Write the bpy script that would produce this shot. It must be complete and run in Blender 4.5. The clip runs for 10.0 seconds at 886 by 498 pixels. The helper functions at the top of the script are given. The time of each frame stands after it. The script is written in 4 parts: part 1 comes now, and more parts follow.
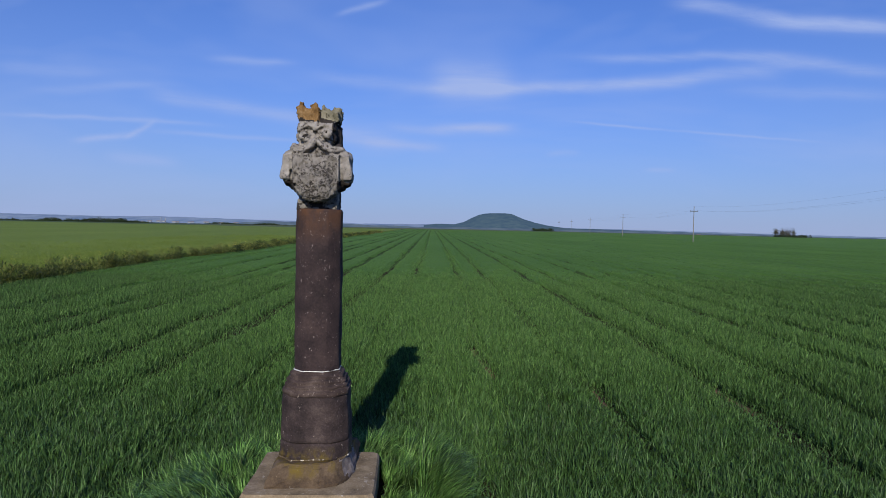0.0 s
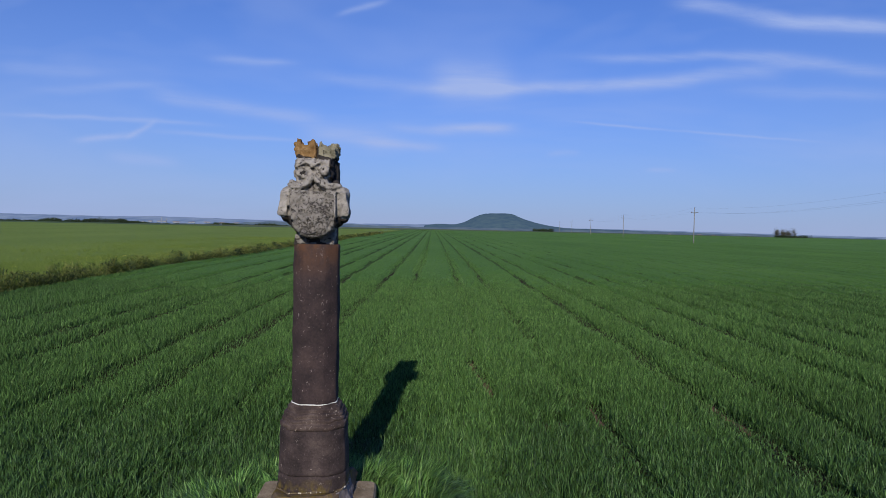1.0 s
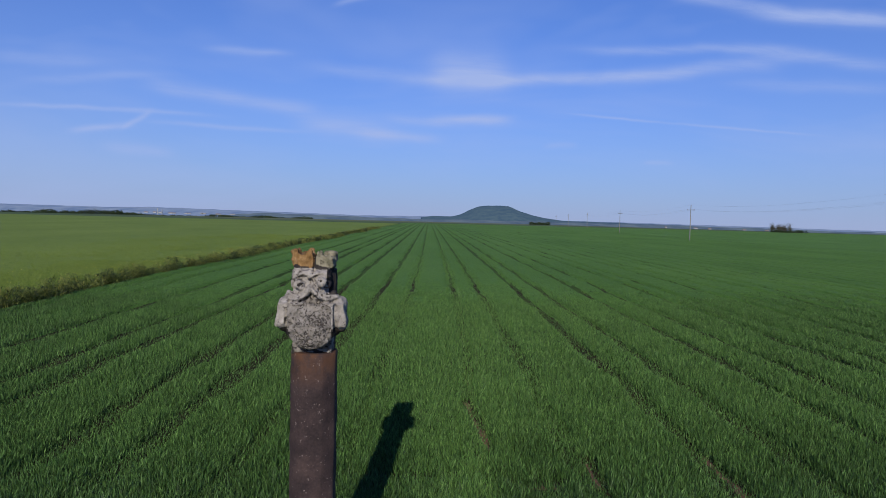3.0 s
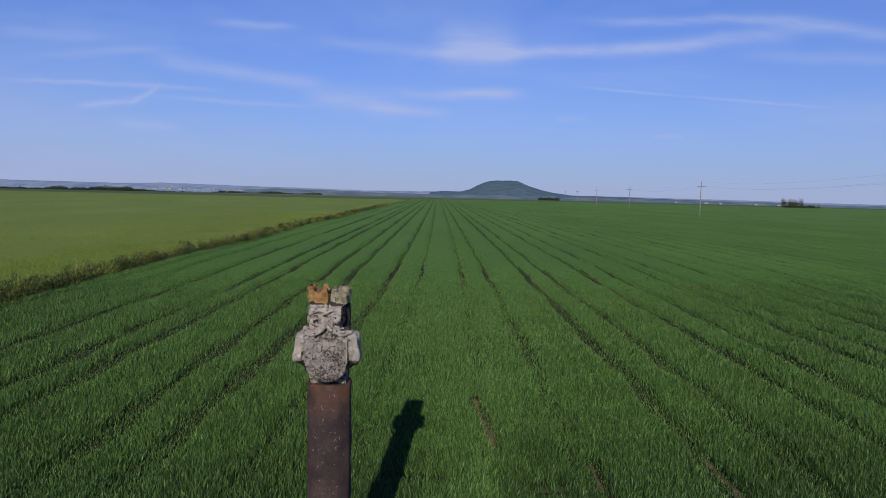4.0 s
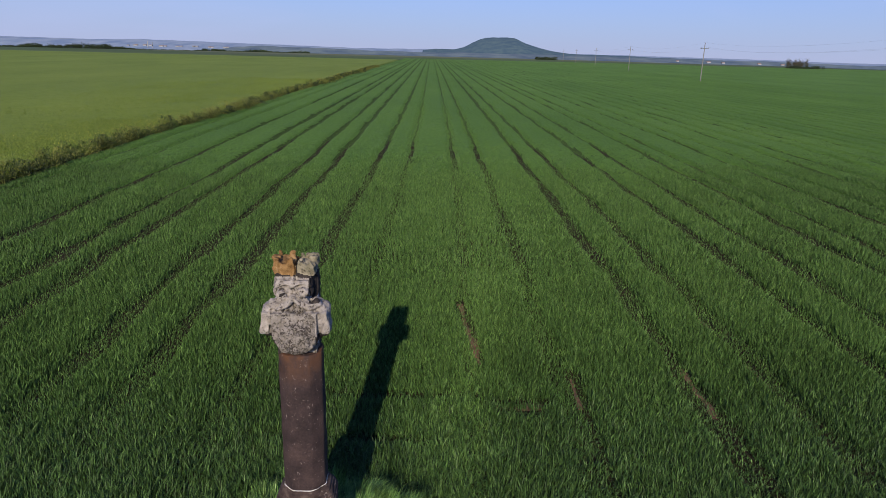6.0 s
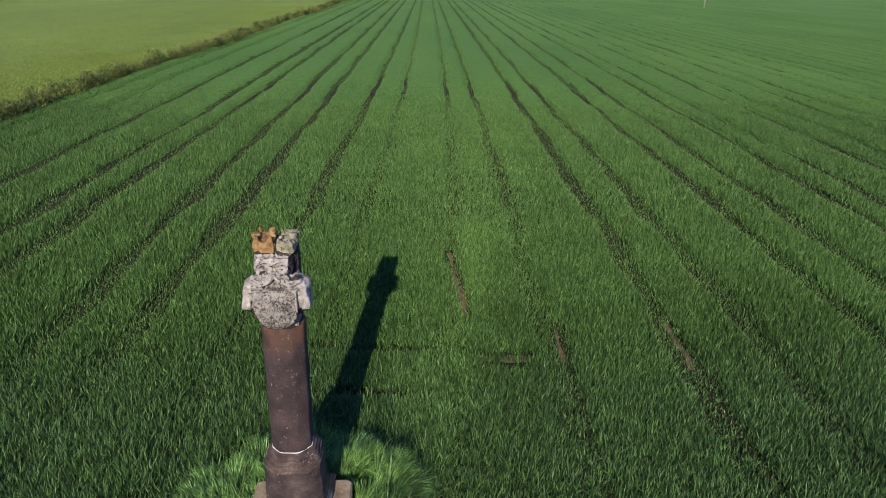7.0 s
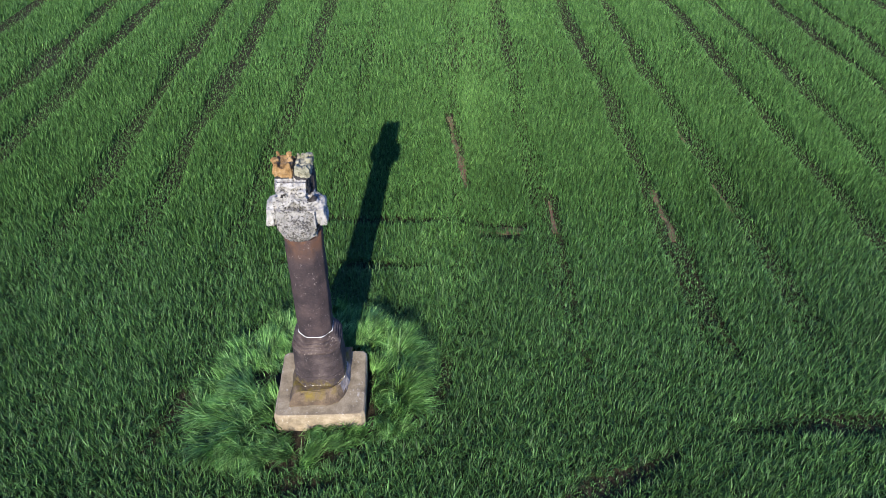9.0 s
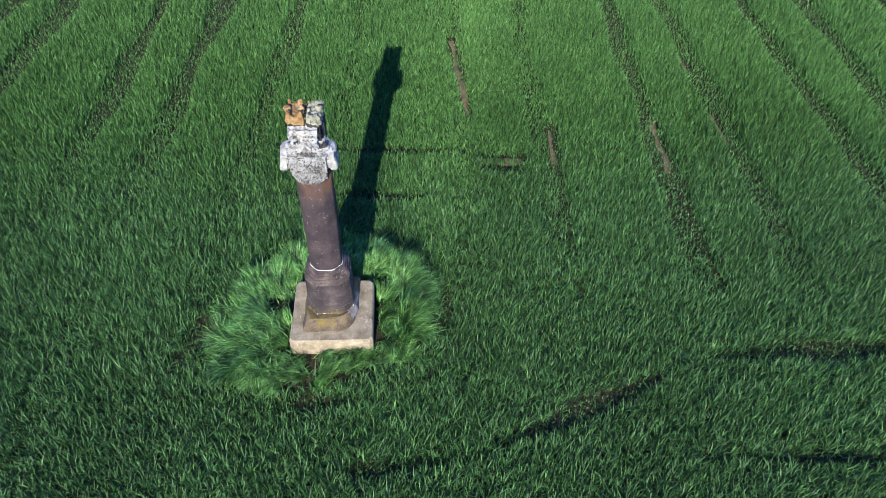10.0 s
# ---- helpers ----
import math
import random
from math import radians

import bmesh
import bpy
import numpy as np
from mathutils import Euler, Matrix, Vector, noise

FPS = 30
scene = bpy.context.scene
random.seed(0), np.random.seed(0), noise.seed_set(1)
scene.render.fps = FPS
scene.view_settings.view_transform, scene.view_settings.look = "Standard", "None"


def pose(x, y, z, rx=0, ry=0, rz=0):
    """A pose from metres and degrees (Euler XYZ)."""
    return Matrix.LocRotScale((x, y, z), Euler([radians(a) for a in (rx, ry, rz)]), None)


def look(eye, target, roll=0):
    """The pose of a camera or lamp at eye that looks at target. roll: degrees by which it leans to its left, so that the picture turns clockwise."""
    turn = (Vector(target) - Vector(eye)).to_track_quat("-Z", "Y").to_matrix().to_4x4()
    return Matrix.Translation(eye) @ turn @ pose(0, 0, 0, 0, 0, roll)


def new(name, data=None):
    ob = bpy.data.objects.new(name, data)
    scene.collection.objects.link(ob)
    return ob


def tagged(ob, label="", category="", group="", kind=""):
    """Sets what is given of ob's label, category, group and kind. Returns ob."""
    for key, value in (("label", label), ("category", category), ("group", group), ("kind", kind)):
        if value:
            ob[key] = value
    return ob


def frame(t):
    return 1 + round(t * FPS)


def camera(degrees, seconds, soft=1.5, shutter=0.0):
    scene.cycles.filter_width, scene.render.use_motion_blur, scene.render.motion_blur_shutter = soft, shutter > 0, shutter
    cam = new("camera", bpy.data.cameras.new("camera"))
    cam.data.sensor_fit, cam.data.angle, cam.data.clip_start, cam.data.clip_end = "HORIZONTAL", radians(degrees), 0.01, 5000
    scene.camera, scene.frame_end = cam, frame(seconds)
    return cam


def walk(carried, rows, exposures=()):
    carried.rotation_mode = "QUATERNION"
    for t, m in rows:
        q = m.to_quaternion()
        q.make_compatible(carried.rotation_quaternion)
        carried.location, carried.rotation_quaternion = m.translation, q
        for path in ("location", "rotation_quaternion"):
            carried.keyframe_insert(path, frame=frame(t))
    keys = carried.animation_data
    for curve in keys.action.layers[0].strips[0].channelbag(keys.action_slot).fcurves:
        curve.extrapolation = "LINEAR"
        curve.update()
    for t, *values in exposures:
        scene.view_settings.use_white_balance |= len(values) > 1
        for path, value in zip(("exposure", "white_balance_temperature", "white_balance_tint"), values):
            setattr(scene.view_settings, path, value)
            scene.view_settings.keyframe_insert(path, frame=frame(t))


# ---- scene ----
cam = camera(68.1, 10.0, soft=0.75)
PATH = [
    (0, (0.22, 0.102, 2.58), (0.319, 2.098, 2.51), 1.2),
    (0.5, (0.215, 0.099, 2.742), (0.314, 2.095, 2.67), 1.2),
    (1, (0.252, 0.048, 2.881), (0.349, 2.045, 2.811), 1.2),
    (1.5, (0.266, -0.013, 3.083), (0.362, 1.983, 3.013), 1.3),
    (2, (0.233, 0.027, 3.295), (0.35, 2.022, 3.226), 1.4),
    (2.5, (0.22, 0.16, 3.536), (0.34, 2.155, 3.463), 1.4),
    (3.8, (0.226, -0.101, 4.389), (0.307, 1.892, 4.236), 1.4),
    (4, (0.199, -0.126, 4.453), (0.282, 1.865, 4.282), 1.3),
    (4.5, (0.206, -0.05, 4.649), (0.296, 1.932, 4.391), 1.3),
    (5, (0.223, 0.137, 4.817), (0.322, 2.103, 4.461), 1.4),
    (5.5, (0.281, 0.263, 4.996), (0.389, 2.208, 4.541), 1.5),
    (5.7, (0.314, 0.329, 5.109), (0.422, 2.261, 4.604), 1.5),
    (6.8, (0.535, 0.463, 5.653), (0.647, 2.317, 4.911), 1.3),
    (7, (0.548, 0.44, 5.695), (0.665, 2.28, 4.92), 1.4),
    (7.5, (0.565, 0.406, 5.941), (0.684, 2.193, 5.05), 1.4),
    (8, (0.56, 0.405, 6.211), (0.678, 2.127, 5.2), 1.5),
    (8.5, (0.525, 0.392, 6.494), (0.642, 2.04, 5.368), 1.6),
    (9, (0.47, 0.341, 6.782), (0.588, 1.908, 5.544), 1.7),
    (9.5, (0.456, 0.282, 7.074), (0.57, 1.757, 5.729), 2.0),
    (10, (0.4, 0.217, 7.321), (0.517, 1.602, 5.882), 2.4),
]
EXPOSURES = [(0, -0.05, 6420, 9), (2.5, -0.05, 6420, 9), (5.5, 0.06, 7150, 15), (7.0, 0.70, 6900, 11), (8.5, 1.12, 6300, 8), (10, 1.44, 5800, 3)]
walk(cam, [(t, look(eye, target, roll)) for t, eye, target, roll in PATH], EXPOSURES)

# ---- world, sun ----
SUN_WAY = Vector((0.1022, 0.9002, -0.4225))  # the way the sunlight travels
SUN_ELEVATION, SUN_BEARING = 25.0, 186.5

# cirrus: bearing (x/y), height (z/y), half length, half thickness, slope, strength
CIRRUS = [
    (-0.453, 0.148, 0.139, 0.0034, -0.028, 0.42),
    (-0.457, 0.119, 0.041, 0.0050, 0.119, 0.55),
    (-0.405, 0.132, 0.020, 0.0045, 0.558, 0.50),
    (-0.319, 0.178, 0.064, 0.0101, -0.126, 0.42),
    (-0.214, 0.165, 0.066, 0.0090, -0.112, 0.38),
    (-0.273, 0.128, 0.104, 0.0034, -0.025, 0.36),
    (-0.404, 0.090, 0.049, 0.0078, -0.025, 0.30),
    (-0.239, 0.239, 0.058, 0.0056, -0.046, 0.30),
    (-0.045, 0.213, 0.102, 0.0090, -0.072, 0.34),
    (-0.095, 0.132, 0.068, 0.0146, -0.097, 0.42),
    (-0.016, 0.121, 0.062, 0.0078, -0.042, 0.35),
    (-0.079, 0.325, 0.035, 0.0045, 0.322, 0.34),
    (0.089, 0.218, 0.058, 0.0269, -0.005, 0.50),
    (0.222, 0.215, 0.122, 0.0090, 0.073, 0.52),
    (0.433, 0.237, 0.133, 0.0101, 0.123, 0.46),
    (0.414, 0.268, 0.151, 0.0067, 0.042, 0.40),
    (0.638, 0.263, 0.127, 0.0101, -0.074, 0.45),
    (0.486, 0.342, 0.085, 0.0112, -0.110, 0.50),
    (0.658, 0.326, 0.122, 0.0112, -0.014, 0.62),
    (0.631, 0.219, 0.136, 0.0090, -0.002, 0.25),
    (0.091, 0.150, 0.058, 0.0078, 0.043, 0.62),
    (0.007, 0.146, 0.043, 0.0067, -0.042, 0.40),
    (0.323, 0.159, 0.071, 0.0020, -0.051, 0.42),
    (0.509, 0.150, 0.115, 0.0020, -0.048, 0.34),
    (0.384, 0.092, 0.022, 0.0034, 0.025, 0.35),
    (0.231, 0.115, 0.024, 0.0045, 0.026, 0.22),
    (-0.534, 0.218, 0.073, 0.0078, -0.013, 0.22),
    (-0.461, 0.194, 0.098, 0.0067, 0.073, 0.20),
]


def calc(tree, op, a, b=None, c=None, clamp=False):
    """A math node on sockets or numbers; returns its output."""
    n = tree.nodes.new("ShaderNodeMath")
    n.operation, n.use_clamp = op, clamp
    for k, v in enumerate((a, b, c)):
        if v is None:
            continue
        if isinstance(v, (int, float)):
            n.inputs[k].default_value = v
        else:
            tree.links.new(v, n.inputs[k])
    return n.outputs[0]


def mixed(tree, fac, a, b, mode="MIX"):
    """A colour mix of sockets or RGB triples."""
    n = tree.nodes.new("ShaderNodeMix")
    n.data_type, n.blend_type = "RGBA", mode
    for k, v in ((0, fac), (6, a), (7, b)):
        if isinstance(v, (int, float)):
            n.inputs[k].default_value = v
        elif isinstance(v, (tuple, list)):
            n.inputs[k].default_value = (*v, 1)
        else:
            tree.links.new(v, n.inputs[k])
    return n.outputs[2]


def noise_of(tree, coord, scale, detail=4.0, rough=0.55, stretch=None, distortion=0.0):
    n = tree.nodes.new("ShaderNodeTexNoise")
    n.inputs["Scale"].default_value = scale
    n.inputs["Detail"].default_value = detail
    n.inputs["Roughness"].default_value = rough
    n.inputs["Distortion"].default_value = distortion
    if stretch:
        m = tree.nodes.new("ShaderNodeMapping")
        m.inputs["Scale"].default_value = stretch
        tree.links.new(coord, m.inputs["Vector"])
        coord = m.outputs[0]
    tree.links.new(coord, n.inputs["Vector"])
    return n.outputs[0]


def ramp(tree, fac, stops):
    n = tree.nodes.new("ShaderNodeValToRGB")
    e = n.color_ramp.elements
    while len(e) < len(stops):
        e.new(0.5)
    for k, (at, col) in enumerate(stops):
        e[k].position = at
        e[k].color = (*col, 1) if isinstance(col, tuple) else (col, col, col, 1)
    tree.links.new(fac, n.inputs[0])
    return n.outputs[0]


def build_world():
    w = bpy.data.worlds.new("sky")
    scene.world = w
    w.use_nodes = True
    t = w.node_tree
    t.nodes.clear()
    out, bg = t.nodes.new("ShaderNodeOutputWorld"), t.nodes.new("ShaderNodeBackground")
    sky = t.nodes.new("ShaderNodeTexSky")
    sky.sky_type, sky.sun_disc = "NISHITA", False
    sky.sun_elevation, sky.sun_rotation = radians(SUN_ELEVATION), radians(SUN_BEARING)
    sky.altitude, sky.air_density, sky.dust_density, sky.ozone_density = 200, 1.0, 0.2, 4.0
    tc = t.nodes.new("ShaderNodeTexCoord")
    sep = t.nodes.new("ShaderNodeSeparateXYZ")
    t.links.new(tc.outputs["Generated"], sep.inputs[0])
    y = calc(t, "MAXIMUM", sep.outputs[1], 0.05)
    az = calc(t, "DIVIDE", sep.outputs[0], y)
    el = calc(t, "DIVIDE", sep.outputs[2], y)
    flat = t.nodes.new("ShaderNodeCombineXYZ")
    t.links.new(az, flat.inputs[0])
    t.links.new(el, flat.inputs[1])
    warp = noise_of(t, flat.outputs[0], 6.0, 3.0, 0.6)
    el2 = calc(t, "ADD", el, calc(t, "MULTIPLY", calc(t, "SUBTRACT", warp, 0.5), 0.016))
    total = None
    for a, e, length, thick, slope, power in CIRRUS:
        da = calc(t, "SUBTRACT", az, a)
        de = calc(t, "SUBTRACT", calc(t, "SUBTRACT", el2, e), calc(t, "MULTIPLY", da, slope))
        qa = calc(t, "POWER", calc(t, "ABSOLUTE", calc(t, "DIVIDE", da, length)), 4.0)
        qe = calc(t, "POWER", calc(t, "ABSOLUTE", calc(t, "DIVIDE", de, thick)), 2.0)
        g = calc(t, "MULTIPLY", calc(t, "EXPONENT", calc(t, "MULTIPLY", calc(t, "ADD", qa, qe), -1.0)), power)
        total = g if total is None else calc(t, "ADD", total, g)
    wisps = noise_of(t, flat.outputs[0], 16.0, 7.0, 0.66, (0.3, 2.4, 1.0), 0.5)
    veil = noise_of(t, flat.outputs[0], 3.0, 4.0, 0.6, (0.5, 1.8, 1.0), 0.4)
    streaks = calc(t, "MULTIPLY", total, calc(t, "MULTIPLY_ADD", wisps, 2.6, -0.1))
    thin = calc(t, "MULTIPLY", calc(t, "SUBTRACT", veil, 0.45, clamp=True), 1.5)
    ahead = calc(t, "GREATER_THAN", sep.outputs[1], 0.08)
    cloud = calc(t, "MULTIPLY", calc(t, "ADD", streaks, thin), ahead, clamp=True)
    # bluish spring haze that thickens towards the horizon
    low = calc(t, "EXPONENT", calc(t, "MULTIPLY", calc(t, "MAXIMUM", sep.outputs[2], 0.0), -5.6))
    air = mixed(t, calc(t, "MULTIPLY_ADD", low, 0.92, 0.04), mixed(t, 1.0, sky.outputs[0], SKY_TINT, "MULTIPLY"), HAZE)
    col = mixed(t, calc(t, "MULTIPLY", cloud, 0.9), air, CLOUD)
    t.links.new(col, bg.inputs[0])
    bg.inputs[1].default_value = SKY_STRENGTH
    t.links.new(bg.outputs[0], out.inputs[0])


CLOUD = (4.85, 6.15, 10.4)
HAZE = (4.42, 5.35, 8.3)
SKY_TINT = (0.33, 0.78, 1.62)
SKY_STRENGTH = 0.08
build_world()

sun_data = bpy.data.lights.new("sun", "SUN")
sun_data.energy, sun_data.angle, sun_data.color = 4.3, radians(0.53), (1.0, 0.91, 0.78)
sun = new("sun", sun_data)
sun.matrix_world = look(Vector((0, 0, 30)) - SUN_WAY * 10, Vector((0, 0, 30)))


# ---- materials ----
def material(name):
    m = bpy.data.materials.new(name)
    m.use_nodes = True
    t = m.node_tree
    t.nodes.clear()
    out = t.nodes.new("ShaderNodeOutputMaterial")
    b = t.nodes.new("ShaderNodeBsdfPrincipled")
    t.links.new(b.outputs[0], out.inputs[0])
    tc = t.nodes.new("ShaderNodeTexCoord")
    return m, t, b, tc.outputs["Object"], out


def bumped(t, b, height, strength, distance):
    n = t.nodes.new("ShaderNodeBump")
    n.inputs["Strength"].default_value, n.inputs["Distance"].default_value = strength, distance
    t.links.new(height, n.inputs["Height"])
    t.links.new(n.outputs[0], b.inputs["Normal"])


def leaf(name, dark, mid, light, patch_scale=0.12, patch=(0.75, 1.25), through_light=0.3, gloss=0.5, plants=None):
    """Blades and leaves: each one its own green, with broad lighter and darker patches over the field.
    plants: (scale, from, to), how the plants differ from one another."""
    m, t, b, co, out = material(name)
    g = t.nodes.new("ShaderNodeNewGeometry")
    col = ramp(t, g.outputs["Random Per Island"], [(0.0, dark), (0.5, mid), (1.0, light)])
    broad = ramp(t, noise_of(t, co, patch_scale, 3.0, 0.6), [(0.3, patch[0]), (0.7, patch[1])])
    col = mixed(t, 1.0, col, broad, "MULTIPLY")
    if plants:
        each = ramp(t, noise_of(t, co, plants[0], 2.0, 0.6), [(0.36, plants[1]), (0.64, plants[2])])
        col = mixed(t, 1.0, col, each, "MULTIPLY")
    t.links.new(col, b.inputs["Base Color"])
    b.inputs["Roughness"].default_value = gloss
    b.inputs["Specular IOR Level"].default_value = 0.2
    tr = t.nodes.new("ShaderNodeBsdfTranslucent")
    t.links.new(mixed(t, 1.0, col, (1.15, 1.15, 0.55), "MULTIPLY"), tr.inputs[0])
    mx = t.nodes.new("ShaderNodeMixShader")
    mx.inputs[0].default_value = through_light
    t.links.new(b.outputs[0], mx.inputs[1])
    t.links.new(tr.outputs[0], mx.inputs[2])
    t.links.new(mx.outputs[0], out.inputs[0])
    return m


def canopy(name, dark, mid, light, bump=0.12, fine=9.0, stretch=(1, 1, 1)):
    """A closed crop seen from afar: mottled greens at three scales with a rough relief."""
    m, t, b, co, _ = material(name)
    small = noise_of(t, co, fine, 5.0, 0.7, stretch)
    broad = noise_of(t, co, 0.09, 4.0, 0.6, (1.0, 0.35, 1.0))
    tiny = noise_of(t, co, fine * 4, 2.0, 0.7)
    both = calc(t, "ADD", calc(t, "MULTIPLY", small, 0.5), calc(t, "ADD", calc(t, "MULTIPLY", broad, 0.3), calc(t, "MULTIPLY", tiny, 0.2)))
    t.links.new(ramp(t, both, [(0.36, dark), (0.5, mid), (0.64, light)]), b.inputs["Base Color"])
    b.inputs["Roughness"].default_value = 0.75
    b.inputs["Specular IOR Level"].default_value = 0.04
    bumped(t, b, small, 0.9, bump)
    return m


def stone(name, cols, scale=7.0, rust=None, lichen=None, flecks=None, bump=0.012, pits=None, rough=0.9):
    """Weathered stone: blotches at two scales, with rust, lichen and pale flecks that have shapes of their own.
    rust, lichen: (colour, from z, to z, cover); flecks: (colour, scale, size); pits: (colour, scale, cover)."""
    m, t, b, co, _ = material(name)
    big = noise_of(t, co, scale, 6.0, 0.62)
    grain = noise_of(t, co, scale * 14, 3.0, 0.6)
    fac = calc(t, "ADD", calc(t, "MULTIPLY", big, 0.72), calc(t, "MULTIPLY", grain, 0.28))
    col = ramp(t, fac, [(0.32, cols[0]), (0.5, cols[1]), (0.68, cols[2])])
    sep = t.nodes.new("ShaderNodeSeparateXYZ")
    t.links.new(co, sep.inputs[0])
    for spread in (rust, lichen):
        if spread:
            tint, low, high, cover = spread
            span = t.nodes.new("ShaderNodeMapRange")
            span.inputs[1].default_value, span.inputs[2].default_value = low, high
            t.links.new(sep.outputs[2], span.inputs[0])
            blot = noise_of(t, co, scale * 1.7, 5.0, 0.65, (1.0, 1.0, 0.6))
            f = calc(t, "MULTIPLY", calc(t, "ADD", blot, cover - 1.0, clamp=True), 6.0, clamp=True)
            col = mixed(t, calc(t, "MULTIPLY", f, span.outputs[0], clamp=True), col, tint)
    relief = fac
    if pits:
        tint, pscale, cover = pits
        worm = noise_of(t, co, pscale, 4.0, 0.65, None, 0.8)
        worm = calc(t, "ADD", worm, calc(t, "MULTIPLY", calc(t, "SUBTRACT", noise_of(t, co, pscale * 0.22, 2.0, 0.5), 0.5), 0.35))
        hole = ramp(t, worm, [(cover - 0.04, 1.0), (cover + 0.03, 0.0)])
        col = mixed(t, hole, col, tint)
        relief = calc(t, "SUBTRACT", fac, calc(t, "MULTIPLY", hole, 0.8))
    if flecks:
        tint, fscale, size = flecks
        speck = noise_of(t, co, fscale, 2.0, 0.6, (1.0, 1.0, 0.7), 0.5)
        group = noise_of(t, co, fscale * 0.17, 2.0, 0.5)
        f = calc(t, "MULTIPLY", calc(t, "SUBTRACT", calc(t, "ADD", speck, calc(t, "MULTIPLY", group, 0.3)), size), 14.0, clamp=True)
        col = mixed(t, f, col, tint)
    t.links.new(col, b.inputs["Base Color"])
    b.inputs["Roughness"].default_value = rough
    b.inputs["Specular IOR Level"].default_value = 0.25
    bumped(t, b, relief, 0.8, bump)
    return m


def plain(name, dark, light, scale=8.0, rough=0.8, metal=0.0, bump=0.004):
    m, t, b, co, _ = material(name)
    n = noise_of(t, co, scale, 5.0, 0.6)
    t.links.new(ramp(t, n, [(0.3, dark), (0.7, light)]), b.inputs["Base Color"])
    b.inputs["Roughness"].default_value, b.inputs["Metallic"].default_value = rough, metal
    b.inputs["Specular IOR Level"].default_value = 0.05 if rough > 0.9 else 0.4
    bumped(t, b, n, 0.5, bump)
    return m


def soil_material():
    m, t, b, co, _ = material("field_soil")
    clod = noise_of(t, co, 9.0, 6.0, 0.7)
    broad = noise_of(t, co, 0.5, 3.0, 0.5)
    near = ramp(t, calc(t, "ADD", calc(t, "MULTIPLY", clod, 0.7), calc(t, "MULTIPLY", broad, 0.3)),
                [(0.35, (0.018, 0.015, 0.009)), (0.52, (0.034, 0.028, 0.017)), (0.68, (0.056, 0.046, 0.029))])
    # far beyond the plateau the sheet carries other fields
    v = t.nodes.new("ShaderNodeTexVoronoi")
    v.inputs["Scale"].default_value = 0.006
    mp = t.nodes.new("ShaderNodeMapping")
    mp.inputs["Scale"].default_value = (0.5, 1.6, 1.0)
    t.links.new(co, mp.inputs["Vector"])
    t.links.new(mp.outputs[0], v.inputs["Vector"])
    pick = t.nodes.new("ShaderNodeSeparateColor")
    t.links.new(v.outputs["Color"], pick.inputs[0])
    far = ramp(t, pick.outputs[0], [(0.0, (0.05, 0.09, 0.05)), (0.4, (0.09, 0.13, 0.06)), (0.7, (0.14, 0.16, 0.09)), (1.0, (0.05, 0.07, 0.06))])
    ln = t.nodes.new("ShaderNodeVectorMath")
    ln.operation = "LENGTH"
    t.links.new(co, ln.inputs[0])
    f = calc(t, "GREATER_THAN", ln.outputs["Value"], 300.0)
    t.links.new(mixed(t, f, near, far), b.inputs["Base Color"])
    b.inputs["Roughness"].default_value = 0.95
    b.inputs["Specular IOR Level"].default_value = 0.05
    bumped(t, b, clod, 1.0, 0.05)
    return m


def hazed_material(name, dark, light, haze_glow, haze_strength, scale):
    """Far hills as a backdrop; the kilometres of bluish air before them are put in as emission."""
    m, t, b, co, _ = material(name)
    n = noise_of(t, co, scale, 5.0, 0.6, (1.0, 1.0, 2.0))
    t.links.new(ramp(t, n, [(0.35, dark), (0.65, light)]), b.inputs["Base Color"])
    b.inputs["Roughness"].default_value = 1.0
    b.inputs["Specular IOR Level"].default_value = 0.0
    b.inputs["Emission Color"].default_value = (*haze_glow, 1)
    b.inputs["Emission Strength"].default_value = haze_strength
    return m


SOIL = soil_material()
DRY_SOIL = plain("dry_red_soil", (0.085, 0.050, 0.032), (0.22, 0.135, 0.09), 14.0, 0.95, 0.0, 0.03)
WHEAT = leaf("wheat_leaf", (0.017, 0.041, 0.009), (0.042, 0.097, 0.023), (0.090, 0.170, 0.050), 0.35, (0.82, 1.18), 0.04, 0.5, (15.0, 0.64, 1.38))
# yellowish patch, and wheat lightened for the brightness opposite the sun
PALE_LIT_WHEAT = leaf("pale_lit_wheat_leaf", (0.044, 0.100, 0.021), (0.086, 0.180, 0.045), (0.136, 0.242, 0.070), 0.6, (0.85, 1.15), 0.12, 0.5, (15.0, 0.70, 1.30))
LUSH = leaf("lush_grass", (0.030, 0.075, 0.015), (0.104, 0.222, 0.048), (0.215, 0.355, 0.112), 2.2, (0.75, 1.2), 0.2, 0.5, (6.5, 0.45, 1.5))
WEED = leaf("weed_leaf", (0.06, 0.085, 0.02), (0.16, 0.185, 0.046), (0.30, 0.31, 0.09), 0.4, (0.7, 1.25))
# the same weeds in darker green, painting the shade deep in the strip
SHADED_WEED = leaf("shaded_weed_leaf", (0.02, 0.036, 0.012), (0.055, 0.08, 0.025), (0.12, 0.15, 0.045), 0.8, (0.7, 1.25))
LEFT_LEAF = leaf("pale_crop_leaf", (0.10, 0.155, 0.03), (0.15, 0.21, 0.042), (0.205, 0.26, 0.06), 0.1, (0.88, 1.12))
TREE_LEAF = leaf("tree_leaf", (0.016, 0.03, 0.012), (0.03, 0.05, 0.018), (0.05, 0.07, 0.03), 0.05, (0.8, 1.2), 0.2)
TWIG_LEAF = leaf("sparse_twigs", (0.05, 0.046, 0.032), (0.09, 0.084, 0.056), (0.13, 0.125, 0.08), 0.2, (0.8, 1.2), 0.2)
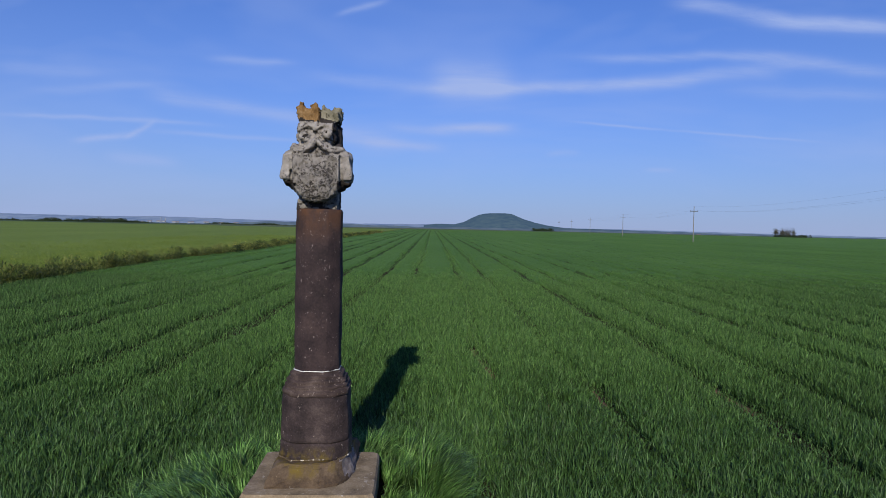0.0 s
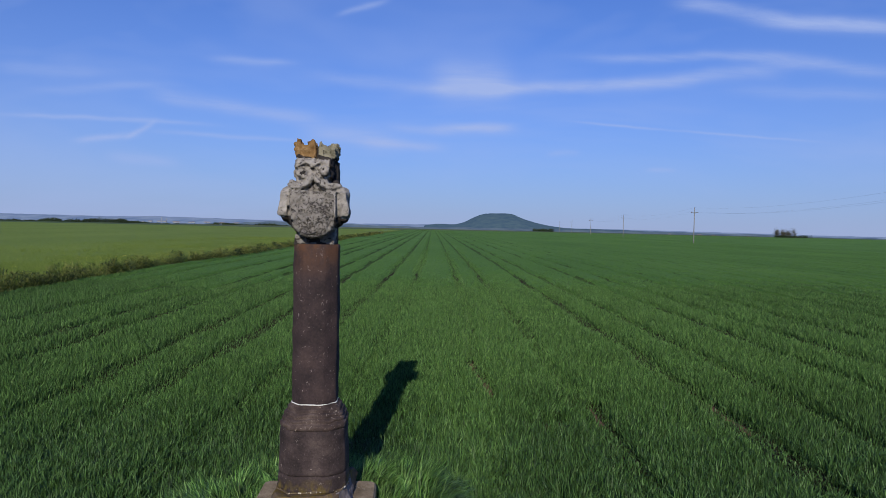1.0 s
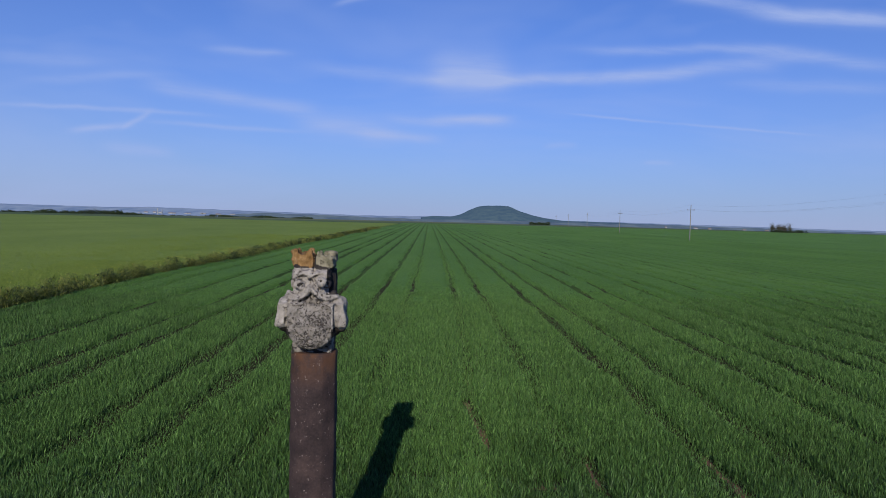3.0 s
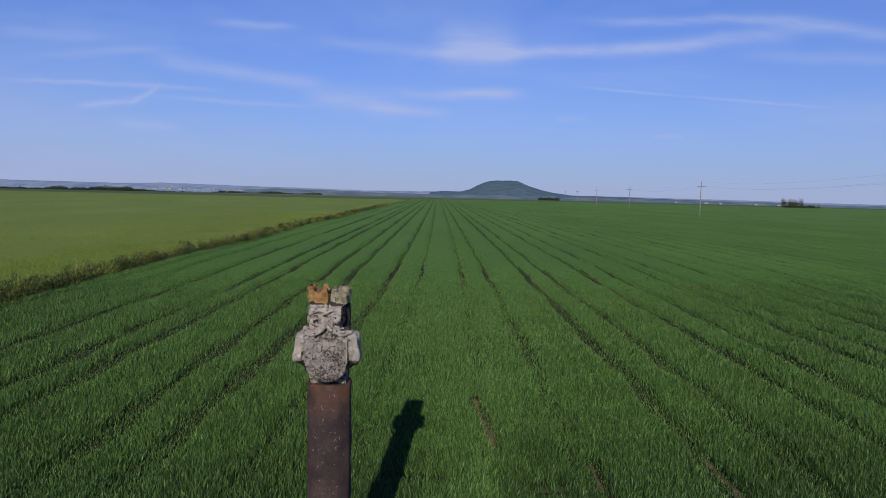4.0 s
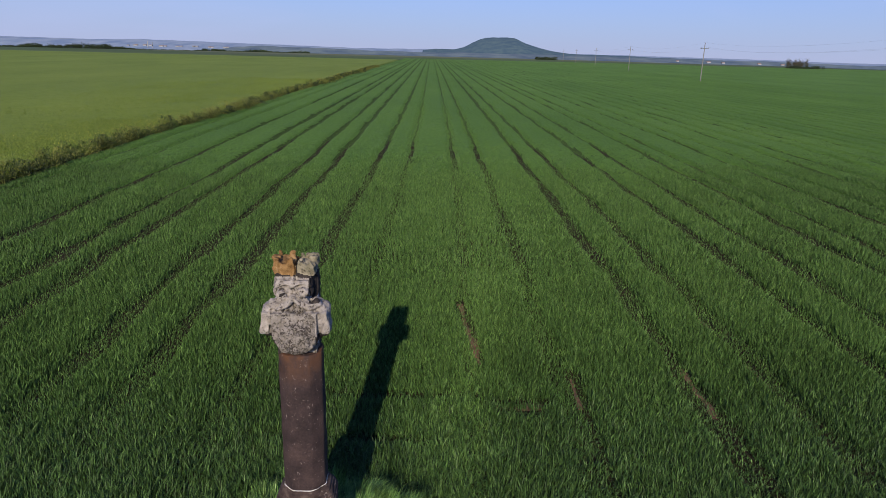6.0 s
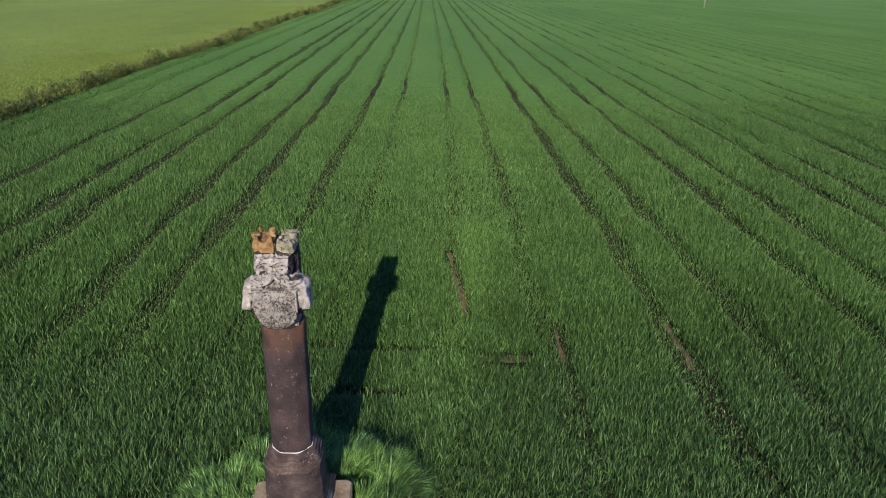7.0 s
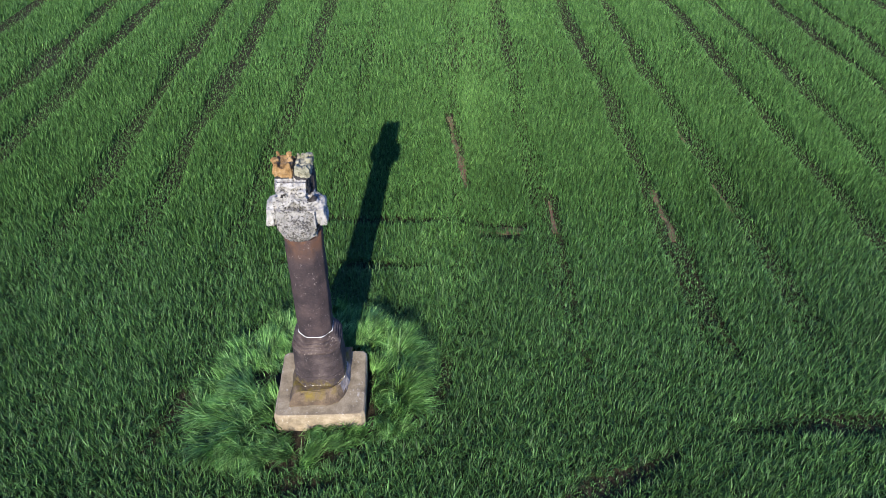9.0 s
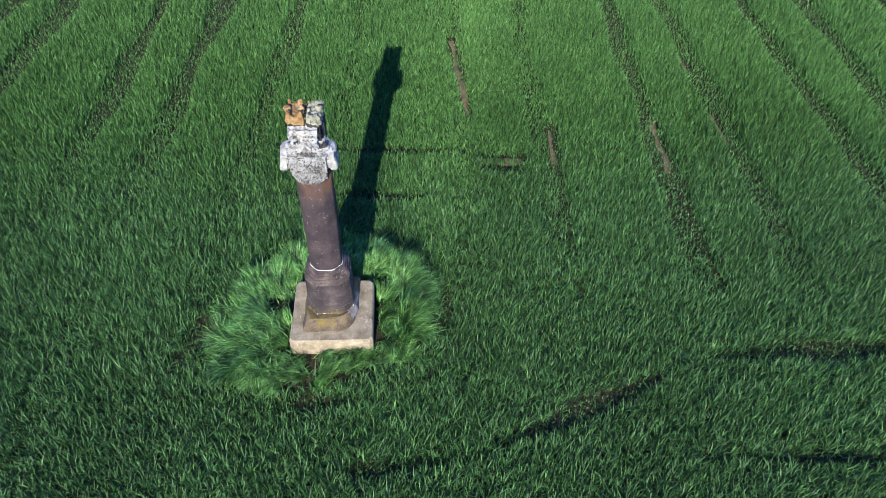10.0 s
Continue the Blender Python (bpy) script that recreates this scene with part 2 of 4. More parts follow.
FLOWER = leaf("yellow_petals", (0.42, 0.36, 0.06), (0.55, 0.48, 0.09), (0.65, 0.6, 0.18), 0.5, (0.9, 1.1))
WHEAT_SHEET = canopy("wheat_canopy", (0.060, 0.134, 0.025), (0.101, 0.207, 0.039), (0.15, 0.27, 0.055), 0.2, 5.0, (1.0, 0.5, 1.0))
LEFT_SHEET = canopy("pale_crop_canopy", (0.098, 0.153, 0.027), (0.163, 0.23, 0.041), (0.228, 0.295, 0.06), 0.12, 3.0)
# stalks and soil in the ruts, darkened to stand for the shade down there
RUT = plain("shaded_rut_stalks", (0.030, 0.055, 0.015), (0.075, 0.125, 0.032), 6.0, 1.0, 0.0, 0.05)
SHAFT_STONE = stone("dark_sandstone", ((0.016, 0.012, 0.013), (0.038, 0.026, 0.026), (0.072, 0.048, 0.043)), 4.0,
                    rust=((0.09, 0.043, 0.023), 2.4, 2.72, 0.6), flecks=((0.22, 0.18, 0.165), 62.0, 0.825))
DIE_STONE = stone("mottled_sandstone", ((0.014, 0.011, 0.011), (0.042, 0.030, 0.029), (0.095, 0.071, 0.063)), 5.0,
                  rust=((0.125, 0.09, 0.02), 0.72, 0.61, 0.55), flecks=((0.20, 0.165, 0.15), 58.0, 0.83))
MOULD_STONE = stone("banded_sandstone", ((0.025, 0.018, 0.016), (0.055, 0.038, 0.033), (0.12, 0.09, 0.075)), 8.0,
                    flecks=((0.24, 0.195, 0.165), 44.0, 0.79))
FOOT_STONE = stone("lichened_sandstone", ((0.03, 0.023, 0.019), (0.085, 0.058, 0.036), (0.16, 0.115, 0.072)), 5.0,
                   lichen=((0.14, 0.098, 0.02), 0.47, 0.55, 0.55), flecks=((0.36, 0.32, 0.25), 34.0, 0.86))
BROKEN_STONE = stone("fresh_broken_stone", ((0.11, 0.088, 0.078), (0.19, 0.16, 0.145), (0.29, 0.26, 0.235)), 14.0)
SLAB_STONE = stone("pale_concrete_slab", ((0.11, 0.082, 0.052), (0.24, 0.182, 0.112), (0.37, 0.295, 0.195)), 6.0,
                   flecks=((0.40, 0.35, 0.28), 30.0, 0.80), bump=0.015)
BED_STONE = stone("ragged_mortar", ((0.05, 0.036, 0.024), (0.12, 0.088, 0.05), (0.22, 0.18, 0.12)), 9.0, flecks=((0.50, 0.45, 0.36), 26.0, 0.70))
MORTAR = plain("white_mortar", (0.55, 0.54, 0.52), (0.75, 0.74, 0.72), 30.0)
BUST_STONE = stone("pale_weathered_stone", ((0.14, 0.127, 0.112), (0.285, 0.262, 0.236), (0.40, 0.37, 0.335)), 11.0,
                   flecks=((0.09, 0.08, 0.072), 30.0, 0.78), pits=((0.075, 0.064, 0.056), 40.0, 0.37), bump=0.02)
CHEST_STONE = stone("pecked_grey_stone", ((0.14, 0.126, 0.11), (0.24, 0.22, 0.196), (0.33, 0.305, 0.275)), 12.0,
                    pits=((0.065, 0.056, 0.05), 52.0, 0.445), bump=0.03)
CROWN_OCHRE = stone("ochre_stone", ((0.07, 0.036, 0.014), (0.21, 0.12, 0.045), (0.40, 0.27, 0.14)), 9.0, bump=0.02, pits=((0.06, 0.036, 0.02), 16.0, 0.345))
CROWN_GREY = stone("lichen_grey_stone", ((0.10, 0.095, 0.06), (0.22, 0.20, 0.14), (0.33, 0.30, 0.22)), 12.0, bump=0.02, pits=((0.08, 0.07, 0.048), 24.0, 0.34))
# dark core stone, also used to paint shade in the bust's recesses
CORE_SHADE_STONE = stone("core_and_shade_stone", ((0.012, 0.011, 0.011), (0.028, 0.024, 0.022), (0.06, 0.05, 0.045)), 9.0)
POLE_CONCRETE = plain("pole_concrete", (0.15, 0.145, 0.14), (0.24, 0.235, 0.22), 3.0)
STEEL = plain("galvanised_steel", (0.25, 0.26, 0.27), (0.38, 0.39, 0.4), 12.0, 0.5, 0.7)
PORCELAIN = plain("brown_porcelain", (0.10, 0.05, 0.03), (0.16, 0.08, 0.05), 6.0, 0.25)
WIRE = plain("aluminium_wire", (0.3, 0.3, 0.31), (0.42, 0.42, 0.43), 5.0, 0.4, 0.6)
BARK = plain("grey_bark", (0.05, 0.04, 0.03), (0.12, 0.10, 0.08), 4.0)
# white walls, greyed and tinted bluish to paint in the distance haze
WHITEWASH = plain("hazed_white_render", (0.20, 0.22, 0.25), (0.34, 0.35, 0.37), 0.05)
ROOF_RED = plain("dull_red_roof", (0.20, 0.13, 0.11), (0.28, 0.19, 0.16), 0.3)
# the last colour and number paint aerial haze as a bluish glow
HILL = hazed_material("wooded_hill", (0.018, 0.035, 0.03), (0.05, 0.075, 0.05), (0.085, 0.15, 0.30), 0.45, 0.03)
RIDGE = hazed_material("far_ridge", (0.02, 0.035, 0.04), (0.13, 0.14, 0.12), (0.14, 0.20, 0.38), 0.85, 0.009)
NEAR_RIDGE = hazed_material("wooded_ridge", (0.02, 0.035, 0.03), (0.10, 0.125, 0.085), (0.09, 0.13, 0.25), 0.62, 0.014)


# ---- mesh helpers ----
def solid(name, verts, faces, mats, smooth=False):
    me = bpy.data.meshes.new(name)
    me.from_pydata([tuple(v) for v in verts], [], faces)
    for m in mats if isinstance(mats, (list, tuple)) else [mats]:
        me.materials.append(m)
    me.polygons.foreach_set("use_smooth", [smooth] * len(me.polygons))
    me.update()
    return me


def part(name, bm, mat, parent=None, label="", smooth=False):
    """Links a bmesh as one mesh object under a thing or a part."""
    me = bpy.data.meshes.new(name)
    bmesh.ops.recalc_face_normals(bm, faces=bm.faces)
    bm.to_mesh(me)
    bm.free()
    me.materials.append(mat)
    me.polygons.foreach_set("use_smooth", [smooth] * len(me.polygons))
    ob = new(name, me)
    if parent:
        ob.parent = parent
    return tagged(ob, label)


def triangles(name, co, tri, mat):
    """A mesh out of arrays of vertices and triangles."""
    me = bpy.data.meshes.new(name)
    me.vertices.add(len(co))
    me.vertices.foreach_set("co", np.ascontiguousarray(co, dtype=np.float32).ravel())
    me.loops.add(tri.size)
    me.loops.foreach_set("vertex_index", np.ascontiguousarray(tri, dtype=np.int32).ravel())
    me.polygons.add(len(tri))
    me.polygons.foreach_set("loop_start", np.arange(0, tri.size, 3, dtype=np.int32))
    me.update(calc_edges=True)
    me.materials.append(mat)
    return me


def grid_mesh(name, xs, ys, height, mat, smooth=True):
    """A height field over the grid xs by ys (height takes arrays)."""
    gx, gy = np.meshgrid(xs, ys)
    co = np.stack([gx, gy, height(gx, gy)], -1).reshape(-1, 3)
    n, k = len(xs), np.arange((len(ys) - 1) * (len(xs) - 1))
    a = (k // (n - 1)) * n + k % (n - 1)
    tri = np.concatenate([np.stack([a, a + 1, a + n + 1], -1), np.stack([a, a + n + 1, a + n], -1)])
    return triangles(name, co, tri, mat)


RNG = np.random.default_rng(7)


def blades(name, x, y, z, length, width, lean, droop, mat, long_form=True, bearing=None):
    """Grass-like leaves at x, y, z: each a tapered strip that leans and arches over (or, far off, one slim triangle)."""
    n = len(x)
    a = RNG.uniform(0, 2 * np.pi, n) if bearing is None else bearing
    ux, uy = np.cos(a), np.sin(a)
    turn = a + np.pi / 2 + RNG.normal(0, 0.5, n)
    wx, wy = np.cos(turn) * width / 2, np.sin(turn) * width / 2
    base = np.stack([x, y, z], -1)
    side = np.stack([wx, wy, np.zeros(n)], -1)

    def along(s):
        out = length * (lean * s + droop * s * s)
        return base + np.stack([ux * out, uy * out, length * (s - 0.55 * droop * s * s * s)], -1)

    if long_form:
        mid = along(0.5)
        co = np.stack([base, mid - side, mid + side, along(1.0)], 1).reshape(-1, 3)
        k = np.arange(n)[:, None] * 4
        tri = (k[:, :, None] + np.array([[0, 2, 1], [1, 2, 3]])[None]).reshape(-1, 3)
    else:
        co = np.stack([base, along(0.5) + side * 1.5, along(1.0)], 1).reshape(-1, 3)
        tri = np.arange(n * 3).reshape(-1, 3)
    return new(name, triangles(name, co, tri, mat))


def arched(name, x, y, z, length, width, start, end, mat, bearing, segs=2):
    """Leaves that bend over: the angle from upright runs from start at the root to end at the tip (radians)."""
    n = len(x)
    ux, uy = np.cos(bearing), np.sin(bearing)
    turn = bearing + np.pi / 2 + RNG.normal(0, 0.45, n)
    side = np.stack([np.cos(turn) * width / 2, np.sin(turn) * width / 2, np.zeros(n)], -1)
    at = np.stack([x, y, z], -1)
    rows = [at]
    for k in range(segs):
        a = start + (end - start) * (k + 0.5) / segs
        out = np.sin(a) * length / segs
        at = at + np.stack([ux * out, uy * out, np.cos(a) * length / segs], -1)
        if k < segs - 1:
            w = 1.0 if k == 0 else 0.8
            rows += [at - side * w, at + side * w]
    rows.append(at)
    co = np.stack(rows, 1).reshape(-1, 3)
    per = 2 * segs
    tri = [[0, 2, 1]]
    for k in range(segs - 2):
        a = 1 + 2 * k
        tri += [[a, a + 1, a + 3], [a, a + 3, a + 2]]
    tri.append([per - 3, per - 2, per - 1])
    tri = (np.arange(n)[:, None, None] * per + np.array(tri)[None]).reshape(-1, 3)
    return new(name, triangles(name, co, tri, mat))


def wave(x, y, seed, scale):
    """A cheap smooth noise of about -1 to 1."""
    r = np.random.default_rng(seed)
    total = 0
    for k in range(5):
        a, f, p = r.uniform(0, 2 * np.pi), scale * r.uniform(0.6, 1.8), r.uniform(0, 6.28)
        total = total + np.sin((x * np.cos(a) + y * np.sin(a)) * f + p)
    return total / 3.0


# ---- the field ----
FURROWS = np.array([-14.4, -12.85, -10.7, -8.5, -7.25, -5.04, -3.68, -1.88, -0.4, 1.82, 3.27, 5.42, 6.8, 8.95, 10.45, 12.5, 13.85]
                   + [16.1 + 3.57 * (k // 2) + 1.45 * (k % 2) for k in range(30)])
STRENGTH = np.array([0.7, 0.45, 1.1, 1.2, 1.15, 1.05, 1.0, 0.85, 0.4, 0.4, 0.62, 1.0, 0.9, 1.0, 0.95, 1.05, 1.0] + [1.0, 0.9] * 15)
BEND = np.array([0.1, 0.1, 0.15, 0.35, 0.2, 0.05, 0.15, 0.55, 0.6, 0.6, 0.4, 0.35, 0.15, 0.2, 0.3, 0.45, 0.35] + [0.5, 0.5] * 15)
SKEW = 0.032  # the drill rows run a little to the east of +y


def furrow_at(k, y):
    bend = BEND[k] * (1 - np.exp(-np.clip(y - 13, -6, 400) / 22))
    return FURROWS[k] + SKEW * (y - 17) + bend - 0.1 * BEND[k] + 0.045 * np.sin(0.55 * y + 1.7 * k) + 0.03 * np.sin(1.9 * y + k)


def edge_at(y):
    """The border between the wheat and the paler crop."""
    return -15.7 + 0.033 * y + 0.25 * np.sin(0.13 * y)


# bare earth and trodden gaps: start, end, half width
BARE = [((5.10, 6.2), (5.12, 9.2), 0.04), ((5.10, 9.0), (5.22, 10.6), 0.085), ((5.22, 10.6), (5.32, 11.6), 0.04), ((1.66, 10.75), (1.58, 12.4), 0.12),
        ((1.58, 12.4), (1.52, 13.7), 0.09), ((1.74, 9.47), (2.55, 9.40), 0.12), ((3.10, 9.3), (3.16, 10.3), 0.055), ((6.46, 9.8), (6.48, 10.8), 0.05), ((6.5, 12.4), (6.54, 13.0), 0.06)]
GAPS = [((1.39, 3.90), (1.95, 4.02), 0.06), ((1.95, 4.02), (2.73, 4.42), 0.04), ((2.73, 4.42), (3.29, 4.60), 0.06), ((3.29, 4.60), (3.98, 4.92), 0.04),
        ((3.98, 4.92), (4.49, 5.06), 0.03), ((4.49, 5.06), (5.61, 5.12), 0.10), ((5.61, 5.12), (6.95, 5.10), 0.11), ((6.95, 5.10), (9.5, 5.0), 0.10),
        ((-0.2, 3.62), (0.77, 3.71), 0.05), ((0.77, 3.71), (1.58, 3.84), 0.05), ((3.93, 3.65), (4.94, 3.60), 0.05), ((4.94, 3.60), (8.0, 3.42), 0.08),
        ((-2.76, 9.95), (-0.33, 9.70), 0.03), ((-0.33, 9.70), (1.5, 9.62), 0.04), ((-1.86, 8.55), (-0.48, 8.45), 0.03), ((-0.48, 8.45), (0.66, 8.38), 0.06),
        ((-0.9, 4.52), (0.25, 4.54), 0.02), ((0.25, 4.54), (0.78, 4.90), 0.03), ((-2.42, 5.50), (-2.36, 5.85), 0.10), ((-2.62, 5.1), (-2.55, 5.3), 0.06),
        ((0.84, 5.55), (0.92, 5.75), 0.10), ((0.98, 5.9), (1.0, 6.3), 0.05), ((2.95, 6.0), (3.12, 9.2), 0.02), ((1.85, 9.14), (2.4, 9.1), 0.14)]


def to_segment(x, y, a, b):
    ax, ay, bx, by = *a, *b
    s = np.clip(((x - ax) * (bx - ax) + (y - ay) * (by - ay)) / ((bx - ax) ** 2 + (by - ay) ** 2), 0, 1)
    return np.hypot(x - ax - s * (bx - ax), y - ay - s * (by - ay))


def standing(x, y):
    """How tall and dense the wheat stands: 1 in the open crop, towards 0 in ruts and on bare earth."""
    s = np.ones_like(x)
    rough = 0.06 * wave(x, y, 3, 2.2)
    for k in range(len(FURROWS)):
        if x.size == 0 or FURROWS[k] + SKEW * (y.max() - 17) + 1.5 < x.min() or FURROWS[k] + SKEW * (y.min() - 17) - 1.5 > x.max():
            continue
        d = np.abs(x - furrow_at(k, y))
        deep = np.clip((y - 6.0) / 5.0, 0.25, 1.0) if FURROWS[k] < 0 else np.clip((y - 5.5) / 2.0, 0.0, 1.0)
        half = (0.175 + rough * 0.9) * (0.3 + 0.85 * STRENGTH[k])
        deepest = min(1.0, STRENGTH[k]) * np.clip(0.76 + 0.010 * (y - 9), 0.74, 0.9)
        s = np.minimum(s, 1 - deep * np.minimum(np.clip(1.5 - d / half, 0, 1), deepest))
    for a, b, half in BARE:
        s = np.minimum(s, np.clip((to_segment(x, y, a, b) - half * 0.7 - rough * 1.2) / 0.09, 0.10, 1))
    for a, b, half in GAPS:
        s = np.minimum(s, np.clip((to_segment(x, y, a, b) - half * 0.7 - rough) / 0.08, 0.14, 1))
    return s


SLAB = (-0.565, 5.775, 0.535, 0.52)


def island(x, y):
    """Below 1 inside the patch of uncut grass round the column."""
    return np.hypot((x + 0.72) / 1.62, (y - 6.05) / 1.42) + 0.10 * wave(x, y, 11, 2.5)


def on_slab(x, y, margin=0.0):
    return (np.abs(x - SLAB[0]) < SLAB[2] + margin) & (np.abs(y - SLAB[1]) < SLAB[3] + margin)


def ground_height(x, y):
    r = np.hypot(x, y)
    fall = np.clip((r - 620) / 700, 0, 1)
    mound = 0.20 * np.exp(-(((x + 0.55) / 1.3) ** 2 + ((y - 5.9) / 1.2) ** 2) ** 2)
    near = np.where(r < 40, 0.018 * wave(x, y, 21, 1.6) + 0.012 * wave(x, y, 22, 5.0), 0)
    return -30 * fall * fall * (3 - 2 * fall) - 0.0022 * np.clip(x - 120, 0, 800) + mound + near


def spaced(lo, hi, fine, coarse, inner):
    """Coordinates that are fine within inner and coarser outwards."""
    out = list(np.arange(-inner, inner, fine))
    step, v = fine, inner
    while v < hi:
        out.append(v)
        step = min(step * 1.12, coarse)
        v += step
    out.append(hi)
    step, v = fine, -inner - fine
    while v > lo:
        out.append(v)
        step = min(step * 1.12, coarse)
        v -= step
    out.append(lo)
    return np.array(sorted(out))


tagged(new("ground", grid_mesh("ground", spaced(-4600, 4600, 0.36, 160, 15), spaced(-4600, 4600, 0.36, 160, 15), ground_height, SOIL)),
       "brown field soil reaching out to the horizon", "ground", kind="structure")


def pale_patch(x, y):
    """1 within the lighter, yellower strip beyond the column."""
    return np.clip(1.6 - np.hypot((x - 0.98 - 0.02 * (y - 9)) / 0.62, (y - 10.0) / 3.4) ** 4 + 0.35 * wave(x, y, 61, 2.4), 0, 1)


def wheat_zone(name, y0, y1, cell, per, length, width, long_form, lift=0.0, mat=WHEAT, blend=(3.0, 4.0)):
    """Wheat over a trapezoid of the field, thinned at the ruts: a tuft of leaves in each cell of a jittered grid, one to a plant."""
    area_x = 0.76 * y1 + 4.2
    gx, gy = np.meshgrid(np.arange(-area_x, area_x, cell), np.arange(y0, y1, cell))
    gx, gy = gx.ravel() + RNG.uniform(-0.42, 0.42, gx.size) * cell + SKEW * gy.ravel(), gy.ravel() + RNG.uniform(-0.42, 0.42, gy.size) * cell
    keep = (np.abs(gx - 0.06 * gy) < 0.70 * gy + 4.2) & (gx > edge_at(gy) + 0.3)
    gx, gy = gx[keep], gy[keep]
    size = RNG.uniform(0.72, 1.12, len(gx))
    pick = np.repeat(np.arange(len(gx)), per)
    n = len(pick)
    off = RNG.normal(0, cell * 0.17, (2, n))
    x, y, way = gx[pick] + off[0], gy[pick] + off[1], np.arctan2(off[1], off[0]) + RNG.normal(0, 0.5, n)
    # a paler share further out stands in for brightness opposite the sun
    lit_share = np.clip((y - 8.5) / 4.5 + 0.15 * wave(x, y, 17, 0.5), 0, 1) * np.clip(1.4 - np.abs(x - 2.5 - SKEW * y) / 14, 0.25, 1)
    pale = RNG.random(n) < np.maximum(pale_patch(x, y) * 0.45, 0.5 * lit_share)
    keep = (pale if mat is PALE_LIT_WHEAT else ~pale) & (island(x, y) > 0.93)
    x, y, way, size = x[keep], y[keep], way[keep], size[pick][keep]
    s = standing(x, y)
    fade = np.clip((y - y0) / blend[0], 0, 1) * np.clip((y1 - y) / blend[1], 0, 1)
    keep = (RNG.random(len(x)) < (0.52 + 0.48 * s) * fade) & (s > 0.04)
    x, y, s, way, size = x[keep], y[keep], s[keep], way[keep], size[keep]
    n = len(x)
    tall = size * (0.95 + 0.10 * wave(x, y, 5, 0.7) + 0.08 * wave(x * 0.7, y * 1.6, 6, 4.5)) * (0.22 + 0.78 * s)
    z = ground_height(x, y) + lift * s
    long, wide = length * tall * RNG.uniform(0.6, 1.08, n), width * RNG.uniform(0.7, 1.3, n)
    if long_form:
        ob = arched(name, x, y, z, long, wide, np.abs(RNG.normal(0.05, 0.10, n)), RNG.uniform(0.2, 2.0, n), mat, way)
    else:
        ob = blades(name, x, y, z, long, wide, RNG.normal(0.05, 0.09, n), RNG.uniform(0.0, 0.3, n), mat, False, way)
    return tagged(ob, "paler young wheat, a yellowish patch plus plants lightened opposite the sun" if mat is PALE_LIT_WHEAT else "dense young green wheat in drilled rows with wheel ruts", "wheat", kind="stuff")


wheat_zone("wheat", 1.2, 10.5, 0.060, 11, 0.25, 0.0110, True, 0.0, WHEAT, (0.3, 2.5))
wheat_zone("wheat", 8.0, 17.0, 0.062, 12, 0.24, 0.0095, False, 0.0, WHEAT, (2.5, 5.0))
wheat_zone("pale_lit_wheat", 6.0, 11.0, 0.060, 11, 0.25, 0.0110, True, 0.0, PALE_LIT_WHEAT, (0.5, 2.5))
wheat_zone("pale_lit_wheat", 8.5, 17.0, 0.062, 12, 0.24, 0.0095, False, 0.0, PALE_LIT_WHEAT, (2.5, 5.0))
wheat_zone("wheat", 12.0, 34.0, 0.090, 9, 0.25, 0.0120, False, 0.0, WHEAT, (5.0, 6.0))
wheat_zone("pale_lit_wheat", 12.0, 34.0, 0.090, 9, 0.25, 0.0120, False, 0.0, PALE_LIT_WHEAT, (5.0, 6.0))
wheat_zone("wheat", 28.0, 78.0, 0.20, 6, 0.15, 0.020, False, 0.10, WHEAT, (6.0, 25.0))
wheat_zone("pale_lit_wheat", 28.0, 78.0, 0.20, 6, 0.15, 0.020, False, 0.10, PALE_LIT_WHEAT, (6.0, 25.0))


def bare_strip(a, b, half, seed):
    """A ragged strip of dry earth in a rut."""
    a, b = Vector((*a, 0)), Vector((*b, 0))
    way = (b - a).normalized()
    side = Vector((-way.y, way.x, 0))
    n = max(6, int((b - a).length / 0.06))
    verts, faces = [], []
    for k in range(n + 1):
        p = a.lerp(b, k / n)
        for s in (-1.0, -0.4, 0.4, 1.0):
            q = p + side * (s * half * (0.35 + 1.7 * max(0.0, 0.3 + noise.noise(Vector((k * 0.13, s * 0.5, seed))))))
            verts.append((q.x, q.y, float(ground_height(np.array(q.x), np.array(q.y))) + (0.012 if abs(s) < 1 else -0.01) + 0.012 * noise.noise(Vector((k * 0.7, s * 3, seed)))))
    for k in range(n):
        for j in range(3):
            c = k * 4 + j
            faces.append((c, c + 1, c + 5, c + 4))
    return verts, faces


def bare_earth():
    verts, faces = [], []
    for k, (a, b, half) in enumerate(BARE):
        if half < 0.05:
            continue
        v, f = bare_strip(a, b, half * 0.9, k * 5.1)
        faces += [tuple(i + len(verts) for i in face) for face in f]
        verts += v
    tagged(new("bare_earth", solid("bare_earth", verts, faces, DRY_SOIL, True)), "dry reddish bare earth in the ruts of the wheat", "earth", kind="stuff")


bare_earth()


def sheet_height(x, y):
    """The closed top of the wheat, sunk along the ruts."""
    s = np.ones_like(x)
    for k in range(len(FURROWS)):
        d = np.abs(x - furrow_at(k, y))
        s = np.minimum(s, np.clip((d - 0.09) / 0.22, 0, 1))
    top = np.clip(-0.06 + (y - 13) * 0.010, -0.06, 0.20)
    bottom = np.clip(-0.10 + (y - 20) * 0.005, -0.10, 0.02)
    return np.minimum(top, bottom + (top - bottom) * s) + 0.02 * wave(x, y, 9, 1.1) * s - 0.0022 * np.clip(x - 120, 0, 800)


sheet_x = []
for f in FURROWS:
    sheet_x += [f - 0.9, f - 0.5, f - 0.32, f - 0.2, f - 0.1, f, f + 0.1, f + 0.2, f + 0.32, f + 0.5]
sheet_x = np.array(sorted(sheet_x))
